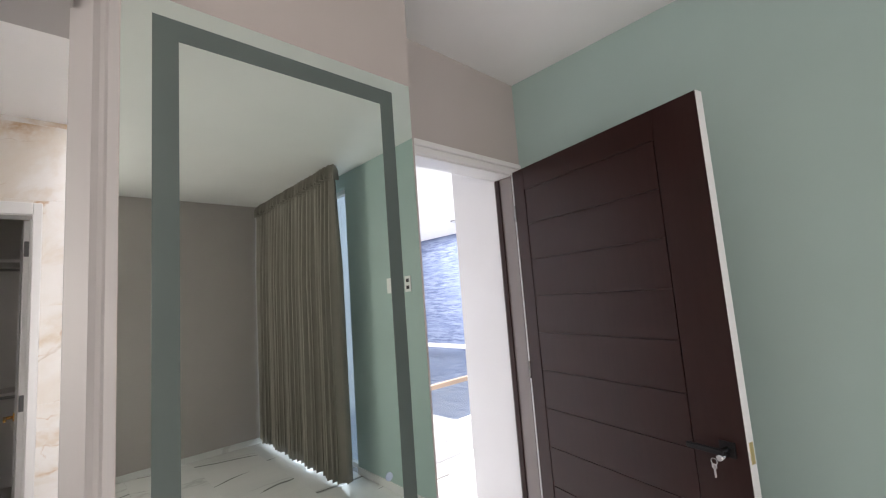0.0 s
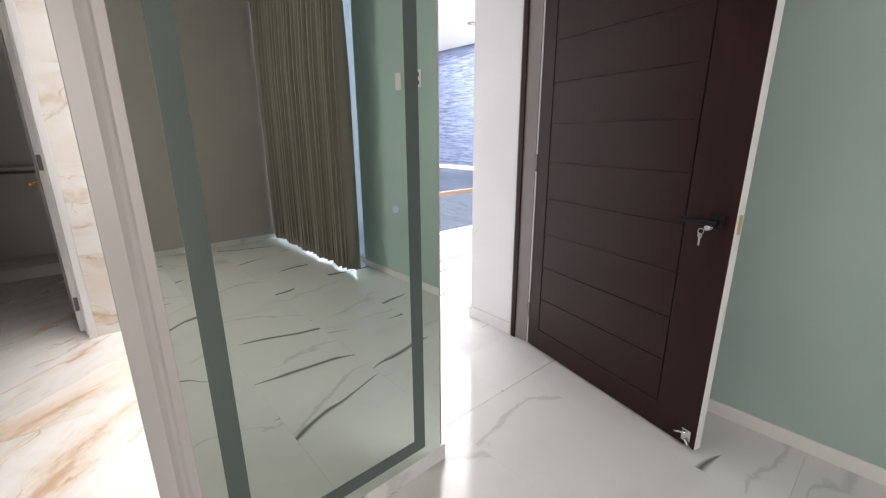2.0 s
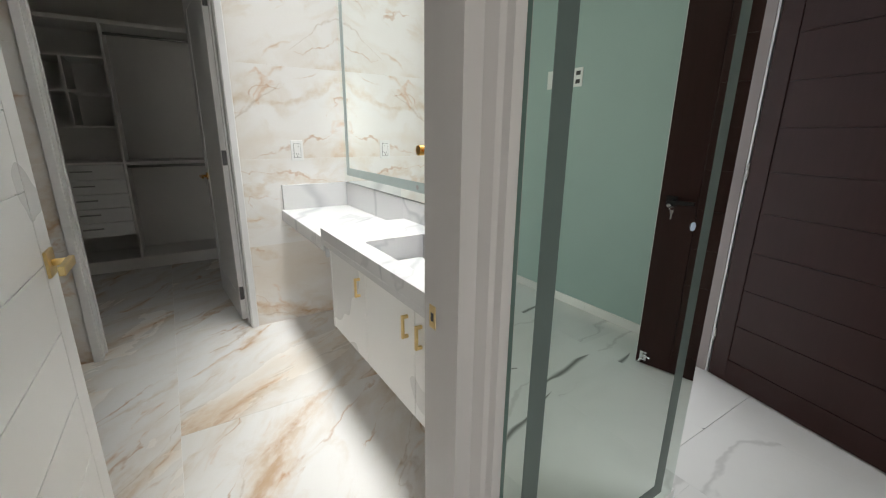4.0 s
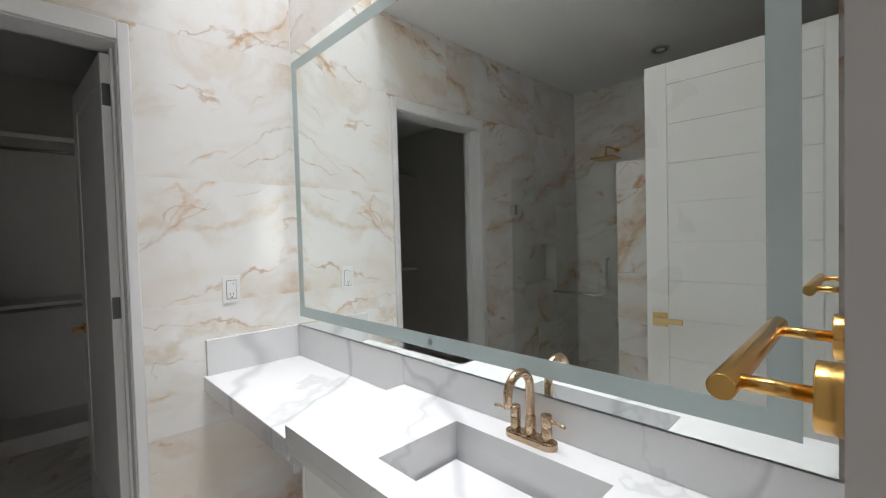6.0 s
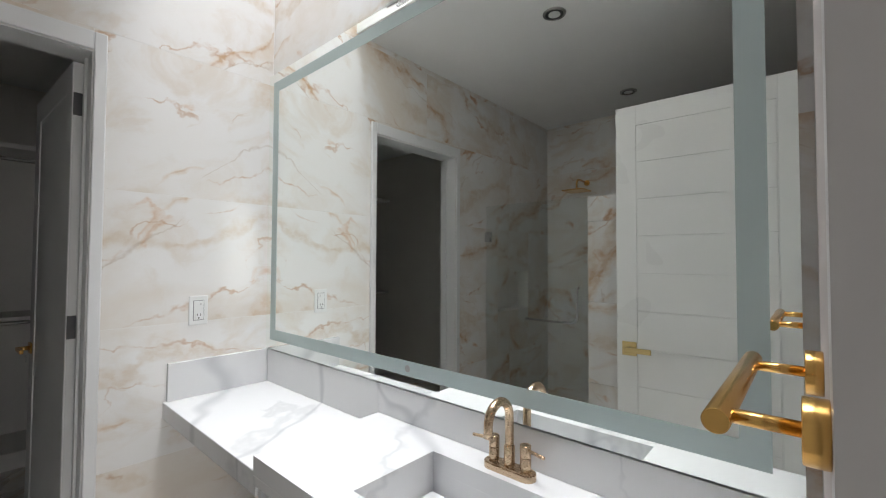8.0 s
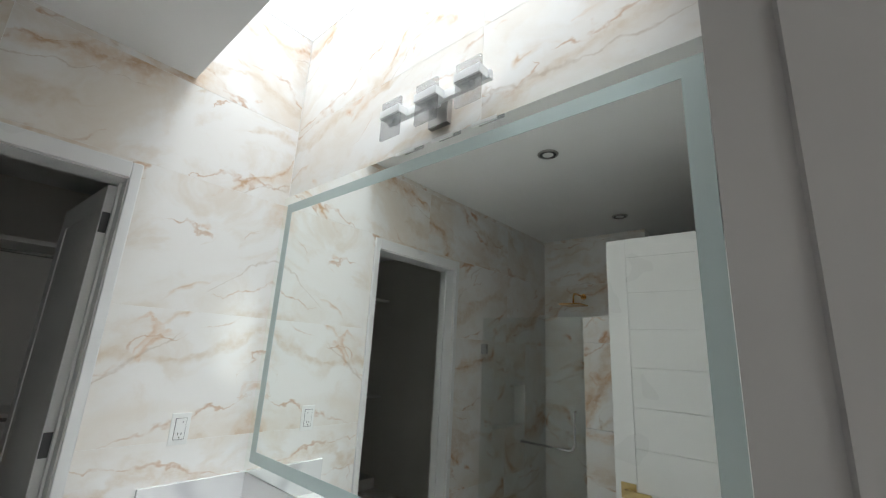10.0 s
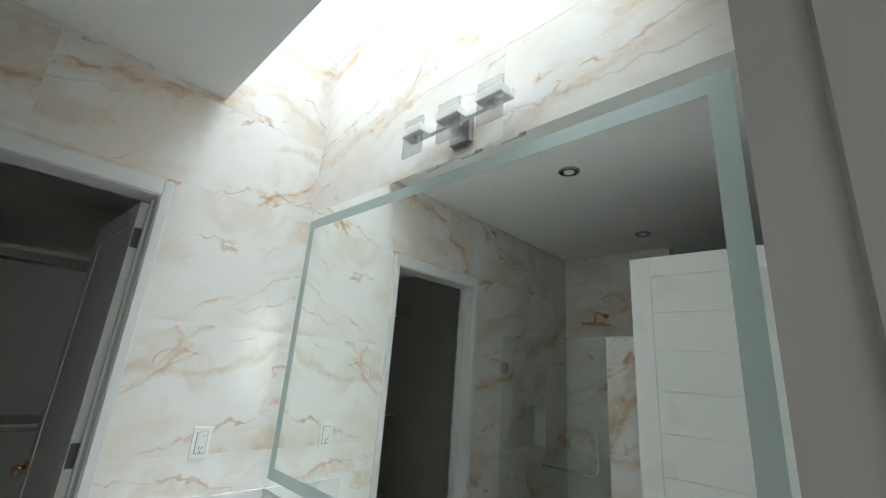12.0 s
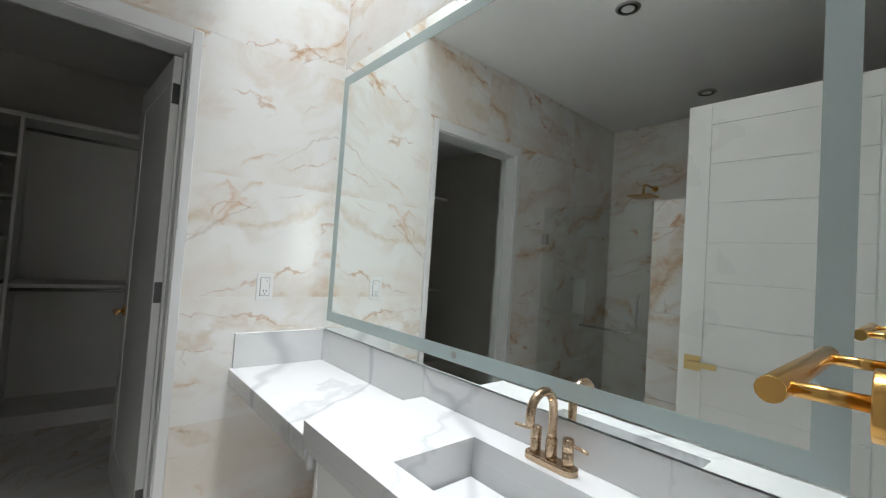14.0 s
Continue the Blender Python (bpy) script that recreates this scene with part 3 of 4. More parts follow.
ANG = math.degrees(math.atan2(2.281 - 2.563, -0.341 + 1.547))
door_1 = boarded_door("door_1", (-1.547, 2.563, 0), ANG, 0.098, 1.238, 2.412, 0.198, 1.040, 0.150, 2.275, 10, WOODD, TRIMW, "wide dark espresso wooden door standing open, level grooves")
h = lever(door_1, 1.170, 1.034, -1, BLACK)
bm = bmesh.new()
tube(bm, [(1.148 + 0.011 * math.cos(a), -0.064, 1.000 + 0.011 * math.sin(a)) for a in [2 * math.pi * k / 16 for k in range(17)]], 0.0015, 6)
part("key_ring", bm, CHROME, h, local=True, smooth=True)
bm = rod(bmesh.new(), (1.168, 0, 1.016), (1.168, -0.066, 1.016), 0.010)
part("lock_cylinder", bm, CHROME, h, local=True, smooth=True)
bm = bx(1.143, -0.0655, 0.942, 1.151, -0.0635, 0.988, bev=0.0008)
box(bm, 1.138, -0.0655, 0.975, 1.156, -0.0635, 0.992, bev=0.0008)
part("key", bm, CHROME, h, "small silver key hanging from its ring", local=True)
part("latch", bx(1.2375, 0.010, 0.995, 1.2405, 0.034, 1.070, bev=0.001), GOLDP, door_1, "brass latch plate in the door edge", local=True)
st = part("door_stop", bx(1.175, -0.006, 0.035, 1.215, 0.0, 0.095, bev=0.002), CHROME, door_1, "chrome kick-down door stop", local=True)
bm = rod(bmesh.new(), (1.195, -0.012, 0.082), (1.150, -0.020, 0.066), 0.005)
rod(bm, (1.195, -0.012, 0.05), (1.222, -0.016, 0.022), 0.006)
part("stop_arm", bm, CHROME, st, local=True, smooth=True)
for zz in (0.25, 1.20, 2.15):
    bm = rod(bmesh.new(), (0.094, -0.002, zz - 0.05), (0.094, -0.002, zz + 0.05), 0.006)
    part("hinge", bm, STEEL, door_1, local=True, smooth=True)

door_2 = boarded_door("door_2", (-1.275, -0.385, 0), 178.5, 0.020, 0.885, 2.405, 0.135, 0.770, 0.150, 2.285, 10, LACQ, LACQ, "white lacquered bathroom door with level grooves, wide open")
lever(door_2, 0.815, 1.000, -1, GOLDP, k=1.4)
lever(door_2, 0.815, 1.000, -1, GOLDP, out=1.0, base_y=0.045, k=1.4)

# closet door: one moulded panel on each side
door_3 = thing("door_3", (-3.700, 0.322, 0), "white moulded closet door standing open into the closet", "door", turn=183.5, kind="structure")
part("core", bx(0.0, 0.006, 0.012, 0.835, 0.034, 2.365, bev=0.001), TRIMW, door_3, local=True)
for y0, y1, yp in ((0.0, 0.006, 0.004), (0.034, 0.040, 0.036)):
    part("stile", bx(0.0, y0, 0.012, 0.115, y1, 2.365, bev=0.002), TRIMW, door_3, local=True)
    part("stile", bx(0.72, y0, 0.012, 0.835, y1, 2.365, bev=0.002), TRIMW, door_3, local=True)
    part("rail", bx(0.115, y0, 0.012, 0.72, y1, 0.20, bev=0.002), TRIMW, door_3, local=True)
    part("rail", bx(0.115, y0, 2.245, 0.72, y1, 2.365, bev=0.002), TRIMW, door_3, local=True)
    part("panel", bx(0.135, min(yp, 0.034), 0.22, 0.70, max(yp, 0.006), 2.225, bev=0.002), TRIMW, door_3, local=True)
h = lever(door_3, 0.775, 1.02, -1, GOLD, out=1.0, base_y=0.040)
bm = bx(0.772, 0.058, 0.945, 0.778, 0.060, 0.985, bev=0.0006)
part("key", bm, CHROME, h, "small key in the lock", local=True)
for zz in (0.22, 1.205, 2.18):
    part("hinge", bx(-0.0025, 0.004, zz - 0.05, 0.0, 0.036, zz + 0.05, bev=0.001), DARKST, door_3, "dark steel hinge leaf", local=True)

bm = bmesh.new()
box(bm, X_LEFT, CL_R, 0, X_LEFT + 0.018, 0.372, 2.453, bev=0.005)
box(bm, X_LEFT, -0.578, 0, X_LEFT + 0.018, CL_L, 2.453, bev=0.005)
box(bm, X_LEFT, CL_L, CL_H, X_LEFT + 0.018, CL_R, 2.453, bev=0.005)
box(bm, X_CLOSET - 0.003, CL_R - 0.004, 0, X_LEFT - 0.002, CL_R + 0.012, CL_H - 0.004)
box(bm, X_CLOSET - 0.003, CL_L - 0.012, 0, X_LEFT - 0.002, CL_L + 0.004, CL_H - 0.004)
box(bm, X_CLOSET - 0.003, CL_L - 0.012, CL_H - 0.004, X_LEFT - 0.002, CL_R + 0.012, CL_H + 0.014)
box(bm, -3.660, CL_R - 0.016, 0, -3.630, CL_R - 0.005, CL_H - 0.006, bev=0.002)
box(bm, -3.660, CL_L + 0.005, 0, -3.630, CL_L + 0.016, CL_H - 0.006, bev=0.002)
struct("trim_closet", bm, TRIMW, "white moulded frame round the closet doorway", "door frame")

# ---- bedroom ----
mirror = thing("wall_mirror", (X_BED, 0.96, 0.078), "tall unlit dressing mirror with a frosted border band", "mirror")
part("back_plate", bx(X_BED, 0.547, 0.079, X_MIR - 0.0015, 1.408, 2.472), GEDGE, mirror, "dark green glass edge")
glass_part = part("mirror_glass", bx(X_MIR - 0.0013, 0.546, 0.078, X_MIR, 1.409, 2.473), MIRG, mirror)
FX = (X_MIR + 0.0002, X_MIR + 0.0009)
for y0, z0, y1, z1 in ((0.607, 0.127, 0.663, 2.424), (1.274, 0.127, 1.327, 2.424), (0.663, 2.368, 1.274, 2.424), (0.663, 0.127, 1.274, 0.181)):
    part("frosted_band", bx(FX[0], y0, z0, FX[1], y1, z1), FROSTG, mirror, "frosted band, unlit")
bm = rod(bmesh.new(), (X_MIR + 0.0002, 1.222, 1.132), (X_MIR + 0.002, 1.222, 1.132), 0.013, 24)
part("touch_button", bm, plain("pale_blue_button", (0.42, 0.52, 0.66), 0.4, relief=0), mirror, "pale round touch button", smooth=True)


def wall_plate(name, base, size, normal, kinds, label, group=""):
    """A cover plate on a wall. normal: 'x' looks to +x, 'y' looks to -y. kinds: what it carries, from top to bottom."""
    p = thing(name, base, label, "wall plate", group)
    w, hgt = size
    bx_, by_, bz_ = base

    def at(a0, b0, a1, b1, d0, d1, bev=0.0):
        if normal == "x":
            return bx(bx_ + d0, by_ + a0, bz_ + b0, bx_ + d1, by_ + a1, bz_ + b1, bev=bev)
        return bx(bx_ + a0, by_ - d1, bz_ + b0, bx_ + a1, by_ - d0, bz_ + b1, bev=bev)
    part("plate", at(-w / 2, -hgt / 2, w / 2, hgt / 2, 0.0, 0.007, 0.002), PLASTIC, p)
    for kind, a, b, pw, ph in kinds:
        if kind == "switch":
            part("rocker", at(a - pw / 2, b - ph / 2, a + pw / 2, b + ph / 2, 0.007, 0.011, 0.0015), PLASTIC, p)
            part("frame_line", at(a - pw / 2 - 0.002, b - ph / 2 - 0.002, a + pw / 2 + 0.002, b + ph / 2 + 0.002, 0.0068, 0.0080), DARKST, p)
        elif kind == "socket":
            s = part("socket", at(a - pw / 2, b - ph / 2, a + pw / 2, b + ph / 2, 0.0112, 0.0122, 0.0004), PLASTIC, p)
            for o in (-0.007, 0.007):
                part("slot", at(a + o - 0.0015, b - 0.001, a + o + 0.0015, b + 0.010, 0.0121, 0.0126), SLOT, s)
            part("earth_hole", at(a - 0.003, b - 0.014, a + 0.003, b - 0.008, 0.0121, 0.0126), SLOT, s)
        elif kind == "nub":
            part("nub", at(a - pw / 2, b - ph / 2, a + pw / 2, b + ph / 2, 0.011, 0.013, 0.0005), TRIM, p)
        else:
            part("port", at(a - pw / 2, b - ph / 2, a + pw / 2, b + ph / 2, 0.0068, 0.0076), SLOT, p)
    return p


wall_plate("blank_plate", (0.903, Y_GREEN, 1.80), (0.080, 0.135), "y", [], "plain white blank cover plate on the green wall", "green wall plates")
wall_plate("socket_plate", (0.635, Y_GREEN, 1.80), (0.080, 0.135), "y", [("port", 0, 0.030, 0.040, 0.030), ("port", 0, -0.030, 0.040, 0.030)], "white wall socket plate with two dark outlets", "green wall plates")

# window and curtain
win = thing("window_1", (2.52, Y_GREEN + 0.08, 0), "tall sliding window with slim white frames", "window", kind="structure")
for a in ((W0, 0.0, W0 + 0.05, WH), (W1 - 0.05, 0.0, W1, WH), (2.495, 0.05, 2.545, WH - 0.05)):
    part("window_frame", bx(a[0], Y_GREEN + 0.06, a[1], a[2], Y_GREEN + 0.11, a[3], bev=0.003), ALU, win)
for z in ((0.0, 0.05), (WH - 0.05, WH)):
    part("window_frame", bx(W0 + 0.05, Y_GREEN + 0.06, z[0], W1 - 0.05, Y_GREEN + 0.11, z[1], bev=0.003), ALU, win)
for x0, x1 in ((W0 + 0.05, 2.495), (2.545, W1 - 0.05)):
    part("pane", bx(x0, Y_GREEN + 0.082, 0.05, x1, Y_GREEN + 0.088, WH - 0.05), GLASS, win).visible_shadow = False


def pleats(bm, x0, x1, y, z0, z1, folds, seed):
    """A pleated hanging cloth with folds that widen and wander towards the hem."""
    rng = random.Random(seed)
    nx, nz = folds * 14, 26
    width = [rng.uniform(0.8, 1.2) for _ in range(folds)]
    tot = sum(width)
    amp = [rng.uniform(0.75, 1.2) for _ in range(folds + 1)]
    sway = [rng.uniform(-0.012, 0.012) for _ in range(folds + 1)]
    rows = []
    for j in range(nz + 1):
        f = j / nz
        z = z1 + (z0 - z1) * f
        row = []
        for i in range(nx + 1):
            k, r = divmod(i, 14)
            k = min(k, folds - 1)
            r = (i - k * 14) / 14
            u = (sum(width[:k]) + width[k] * r) / tot
            a = amp[k] * (1 - r) + amp[k + 1] * r
            s = math.sin(2 * math.pi * r)
            pinch = 0.020 + 0.038 * min(1.0, f * 3.0) + 0.008 * f
            dy = a * pinch * (s + 0.22 * math.sin(4 * math.pi * r + 1.3 * k))
            dx = sway[k] * f * 1.2 + 0.010 * math.sin(2 * math.pi * r * 2) * f
            row.append(bm.verts.new((x0 + (x1 - x0) * u + dx, y + dy, z + 0.006 * math.sin(9 * u + k) * f)))
        rows.append(row)
    for a, b in zip(rows, rows[1:]):
        for i in range(nx):
            bm.faces.new((a[i], a[i + 1], b[i + 1], b[i]))
    return bm


curtain = thing("curtain", (2.42, 2.40, 0.02), "long pleated taupe curtain drawn across the window", "curtain")
cl = part("cloth", pleats(bmesh.new(), 1.37, 3.490, 2.40, 0.055, 2.965, 24, 4), CURT, curtain, smooth=True)
cl.modifiers.new("thick", "SOLIDIFY").thickness = 0.003
hd = part("heading", pleats(bmesh.new(), 1.37, 3.490, 2.396, 2.885, 3.032, 24, 4), CURT, curtain, "gathered heading tape", smooth=True)
hd.modifiers.new("thick", "SOLIDIFY").thickness = 0.006
part("track", bx(1.40, 2.445, 3.008, 3.48, 2.465, 3.038, bev=0.003), ALU, curtain)
# frames for the added east opening, never in view
win2 = thing("added_window", (X_EAST + 0.03, -1.40, VZ0), "unseen window with slim white frames, added to light the bedroom", "window", kind="structure")
for a in ((V0, VZ0, V0 + 0.05, VZ1), (V1 - 0.05, VZ0, V1, VZ1), (-1.425, VZ0 + 0.05, -1.375, VZ1 - 0.05)):
    part("window_frame", bx(X_EAST + 0.01, a[0], a[1], X_EAST + 0.05, a[2], a[3], bev=0.003), ALU, win2)
for z in ((VZ0, VZ0 + 0.05), (VZ1 - 0.05, VZ1)):
    part("window_frame", bx(X_EAST + 0.01, V0 + 0.05, z[0], X_EAST + 0.05, V1 - 0.05, z[1], bev=0.003), ALU, win2)

# ---- bathroom: vanity ----
top = thing("worktop", (-2.42, 0.86, 0.77), "white veined quartz worktop, stepped up at the sink", "worktop")
part("low_top", bx(X_LEFT + 0.001, 0.606, 0.770, -2.592, 1.106, 0.845, bev=0.003), QUARTZ, top)
bm = bmesh.new()
S0, S1, SY0, SY1 = -2.200, -1.690, 0.682, 0.988
for a in ((-2.590, 0.597, S0, 1.106), (S1, 0.597, -1.290, 1.106), (S0, 0.597, S1, SY0), (S0, SY1, S1, 1.106)):
    box(bm, a[0], a[1], 0.842, a[2], a[3], 0.900)
bmesh.ops.remove_doubles(bm, verts=bm.verts[:], dist=0.0005)
part("sink_top", bm, QUARTZ, top)
part("front_apron", bx(-2.590, 0.597, 0.812, -1.290, 0.613, 0.8415, bev=0.002), QUARTZ, top)
part("side_apron", bx(-2.590, 0.614, 0.740, -2.572, 1.10, 0.8415, bev=0.002), QUARTZ, top)
bm = bmesh.new()
for a in ((S0 - 0.012, SY0 - 0.012, S0, SY1 + 0.012), (S1, SY0 - 0.012, S1 + 0.012, SY1 + 0.012), (S0, SY0 - 0.012, S1, SY0), (S0, SY1, S1, SY1 + 0.012)):
    box(bm, a[0], a[1], 0.770, a[2], a[3], 0.8418)
basin = part("basin", bm, QUARTZ, top)
bm = bx(S0 + 0.012, SY0 + 0.012, 0.776, S1 - 0.012, SY1 - 0.018, 0.790, bev=0.004)
part("basin_floor", bm, QUARTZ, basin, "sloped slab that hides the drain")
part("basin_bottom", bx(S0, SY0, 0.755, S1, SY1, 0.7695), QUARTZ, basin)
part("backsplash", bx(X_LEFT + 0.001, 0.620, 0.8455, -3.521, 1.087, 1.020, bev=0.002), QUARTZ, top)
part("backsplash", bx(X_LEFT + 0.001, 1.088, 0.8455, -2.5905, 1.106, 1.018, bev=0.002), QUARTZ, top)
part("backsplash", bx(-2.590, 1.088, 0.9005, -1.290, 1.106, 1.018, bev=0.002), QUARTZ, top)

cab = thing("vanity_cabinet", (-1.90, 0.86, 0.37), "white wall-hung vanity cabinet with three flat doors", "cabinet")
part("body", bx(-2.500, 0.636, 0.370, -1.290, 1.100, 0.745), LACQ, cab)
part("side_panel", bx(-2.518, 0.614, 0.366, -2.5005, 1.100, 0.811, bev=0.002), LACQ, cab)
part("top_rail", bx(-2.500, 0.637, 0.7455, -1.290, 0.660, 0.811), LACQ, cab)
for x0, x1, hx in ((-2.498, -2.054, -2.115), (-2.050, -1.617, -1.665), (-1.613, -1.292, -1.566)):
    d = part("door", bx(x0, 0.616, 0.370, x1, 0.635, 0.806, bev=0.0015), LACQ, cab)
    bm = bmesh.new()
    box(bm, hx - 0.006, 0.590, 0.676, hx + 0.006, 0.600, 0.764, bev=0.002)
    box(bm, hx - 0.006, 0.600, 0.676, hx + 0.006, 0.616, 0.688, bev=0.002)
    box(bm, hx - 0.006, 0.600, 0.752, hx + 0.006, 0.616, 0.764, bev=0.002)
    part("handle", bm, GOLDP, d, "square brushed gold bar pull")

# faucet
FXC, FYC, FZ = -1.950, 1.036, 0.900
fau = thing("faucet", (FXC, FYC, FZ), "champagne bronze two-handle faucet with a high arched spout", "faucet")
out_l = [(FXC + 0.056 + 0.026 * math.cos(a), FYC + 0.026 * math.sin(a)) for a in [math.pi * (k / 10 - 0.5) for k in range(11)]]
out_l += [(FXC - 0.056 + 0.026 * math.cos(a), FYC + 0.026 * math.sin(a)) for a in [math.pi * (k / 10 + 0.5) for k in range(11)]]
bm = prism(bmesh.new(), out_l, FZ, FZ + 0.020)
bmesh.ops.bevel(bm, geom=[e for e in bm.edges if abs(e.verts[0].co.z - e.verts[1].co.z) < 1e-6 and e.verts[0].co.z > FZ + 0.01], offset=0.004, segments=2, affect="EDGES")
part("base", bm, BRONZE, fau)
bm = rod(bmesh.new(), (FXC, FYC, FZ + 0.020), (FXC, FYC, FZ + 0.075), 0.016, 24, bev=0.001)
part("spout_collar", bm, BRONZE, fau, smooth=True)
pts = [(FXC, FYC, FZ + 0.074 + 0.018 * k) for k in range(5)]
pts += [(FXC, FYC - 0.052 + 0.052 * math.cos(a), FZ + 0.158 + 0.052 * math.sin(a)) for a in [math.pi * k / 14 for k in range(1, 15)]]
pts += [(FXC, FYC - 0.104, FZ + 0.146), (FXC, FYC - 0.104, FZ + 0.128)]
part("spout", tube(bmesh.new(), pts, 0.0125, 18), BRONZE, fau, smooth=True)
for s in (-1, 1):
    x = FXC + s * 0.052
    bm = rod(bmesh.new(), (x, FYC, FZ + 0.020), (x, FYC, FZ + 0.058), 0.0155, 24, bev=0.001)
    hnd = part("handle", bm, BRONZE, fau, smooth=True)
    bm = rod(bmesh.new(), (x, FYC, FZ + 0.0595), (x, FYC, FZ + 0.092), 0.0155, 24, bev=0.0015)
    part("cap", bm, BRONZE, hnd, smooth=True)
    bm = rod(bmesh.new(), (x, FYC, FZ + 0.080), (x + s * 0.065, FYC - 0.016, FZ + 0.080), 0.0048, 14, bev=0.0008)
    part("lever", bm, BRONZE, hnd, smooth=True)

# mirror over the vanity
mb = thing("vanity_mirror", (-2.43, 1.10, 1.024), "wide unlit vanity mirror with a frosted border band", "mirror")
MX0, MX1, MZ0, MZ1 = -3.539, -1.313, 1.024, 2.517
part("back_plate", bx(MX0 + 0.001, Y_MIRB + 0.0015, MZ0 + 0.001, MX1 - 0.001, Y_VAN - 0.001, MZ1 - 0.001), GEDGE, mb, "dark edge of the mirror")
part("mirror_glass", bx(MX0, Y_MIRB, MZ0, MX1, Y_MIRB + 0.0013, MZ1), MIRB, mb)
B0, B1 = 0.050, 0.105
FY = (Y_MIRB - 0.0009, Y_MIRB - 0.0002)
for x0, z0, x1, z1 in ((MX0 + B0, MZ0 + B0, MX0 + B1, MZ1 - B0), (MX1 - B1, MZ0 + B0, MX1 - B0, MZ1 - B0), (MX0 + B1, MZ1 - B1, MX1 - B1, MZ1 - B0), (MX0 + B1, MZ0 + B0, MX1 - B1, MZ0 + B1)):
    part("frosted_band", bx(x0, FY[0], z0, x1, FY[1], z1), FROSTB, mb, "frosted band, unlit")
bm = rod(bmesh.new(), (-2.42, Y_MIRB - 0.002, 1.101), (-2.42, Y_MIRB - 0.0002, 1.101), 0.013, 24)
part("touch_button", bm, STEEL, mb, "small round touch button", smooth=True)
for x in (-2.553, -2.335, -2.125):
    one("paper_label", bx(x, Y_MIRB - 0.0030, 2.508, x + 0.115, Y_MIRB - 0.0012, 2.524), PAPER, (x + 0.057, Y_MIRB - 0.0012, 2.500), "narrow white paper label stuck on the mirror's top edge", "label", "mirror labels")

# light over the mirror
CRYST, nt, b = nodes("seeded_crystal")
cells = nt.nodes.new("ShaderNodeTexVoronoi")
cells.inputs["Scale"].default_value = 190
nt.links.new(coords(nt), cells.inputs["Vector"])
seeds = remap(nt, cells.outputs["Distance"], 0.36, 0.52)
b.inputs["Roughness"].default_value = 0.12
nt.links.new(blend(nt, seeds, (0.95, 0.96, 0.97), (0.20, 0.21, 0.24)), b.inputs["Base Color"])
bump(nt, b, cells.outputs["Distance"], 0.9, 0.003)
milk = nt.nodes.new("ShaderNodeBsdfTranslucent")
milk.inputs[0].default_value = (0.95, 0.96, 0.97, 1)
clear = nt.nodes.new("ShaderNodeBsdfTransparent")
lit = nt.nodes.new("ShaderNodeMixShader")
nt.links.new(remap(nt, seeds, 0.0, 1.0, 0.45, 1.0), lit.inputs[0])
nt.links.new(milk.outputs[0], lit.inputs[1])
nt.links.new(b.outputs[0], lit.inputs[2])
mixed = nt.nodes.new("ShaderNodeMixShader")
nt.links.new(remap(nt, seeds, 0.0, 1.0, 0.22, 0.42), mixed.inputs[0])
nt.links.new(clear.outputs[0], mixed.inputs[1])
nt.links.new(lit.outputs[0], mixed.inputs[2])
nt.links.new(mixed.outputs[0], nt.nodes["Material Output"].inputs[0])

LX, LZ = -2.305, 2.655
lamp = thing("vanity_light", (LX, Y_VAN, LZ - 0.09), "unlit chrome vanity light with three seeded crystal shades", "wall lamp")
part("backplate", bx(LX - 0.055, Y_VAN - 0.028, LZ - 0.075, LX + 0.055, Y_VAN - 0.0005, LZ + 0.045, bev=0.003), STEEL, lamp)
part("arm", bx(LX - 0.018, 1.045, LZ + 0.005, LX + 0.018, Y_VAN - 0.028, LZ + 0.030, bev=0.002), SATIN, lamp)
part("bar", bx(LX - 0.285, 1.048, LZ + 0.008, LX + 0.285, 1.070, LZ + 0.048, bev=0.002), SATIN, lamp)
for dx in (-0.215, 0.0, 0.215):
    x = LX + dx
    sh = part("shade_holder", bx(x - 0.0615, 0.994, LZ + 0.008, x + 0.0615, 1.047, LZ + 0.046, bev=0.002), SATIN, lamp)
    part("shade", bx(x - 0.060, 1.002, LZ - 0.095, x + 0.060, 1.0165, LZ + 0.090, bev=0.003), CRYST, sh, "seeded clear crystal plate")
    bm = rod(bmesh.new(), (x, 1.032, LZ + 0.020), (x, 1.032, LZ - 0.020), 0.012)
    part("bulb_cup", bm, SATIN, sh, smooth=True)

wall_plate("switch_plate", (X_LEFT, 0.747, 1.254), (0.083, 0.140), "x", [("switch", 0.0, 0.0, 0.044, 0.092), ("nub", 0.008, 0.030, 0.005, 0.008), ("socket", 0.0, -0.026, 0.030, 0.030)], "white combined switch and socket plate on the tiled wall")

# towel bar
tb = thing("towel_bar", (X_BATH, 0.62, 1.35), "short brushed gold towel bar on two round plates", "towel bar")
for y in (0.526, 0.800):
    bm = rod(bmesh.new(), (X_BATH, y, 1.343), (X_BATH - 0.020, y, 1.343), 0.031, 40, bev=0.0015)
    pl = part("wall_plate", bm, GOLD, tb, smooth=True)
    bm = rod(bmesh.new(), (X_BATH - 0.019, y, 1.343), (X_BATH - 0.082, y, 1.343), 0.0075, 20)
    part("post", bm, GOLD, pl, smooth=True)
bm = rod(bmesh.new(), (X_BATH - 0.084, 0.496, 1.343), (X_BATH - 0.084, 0.850, 1.343), 0.0125, 28, bev=0.001)
part("bar", bm, GOLD, tb, smooth=True)


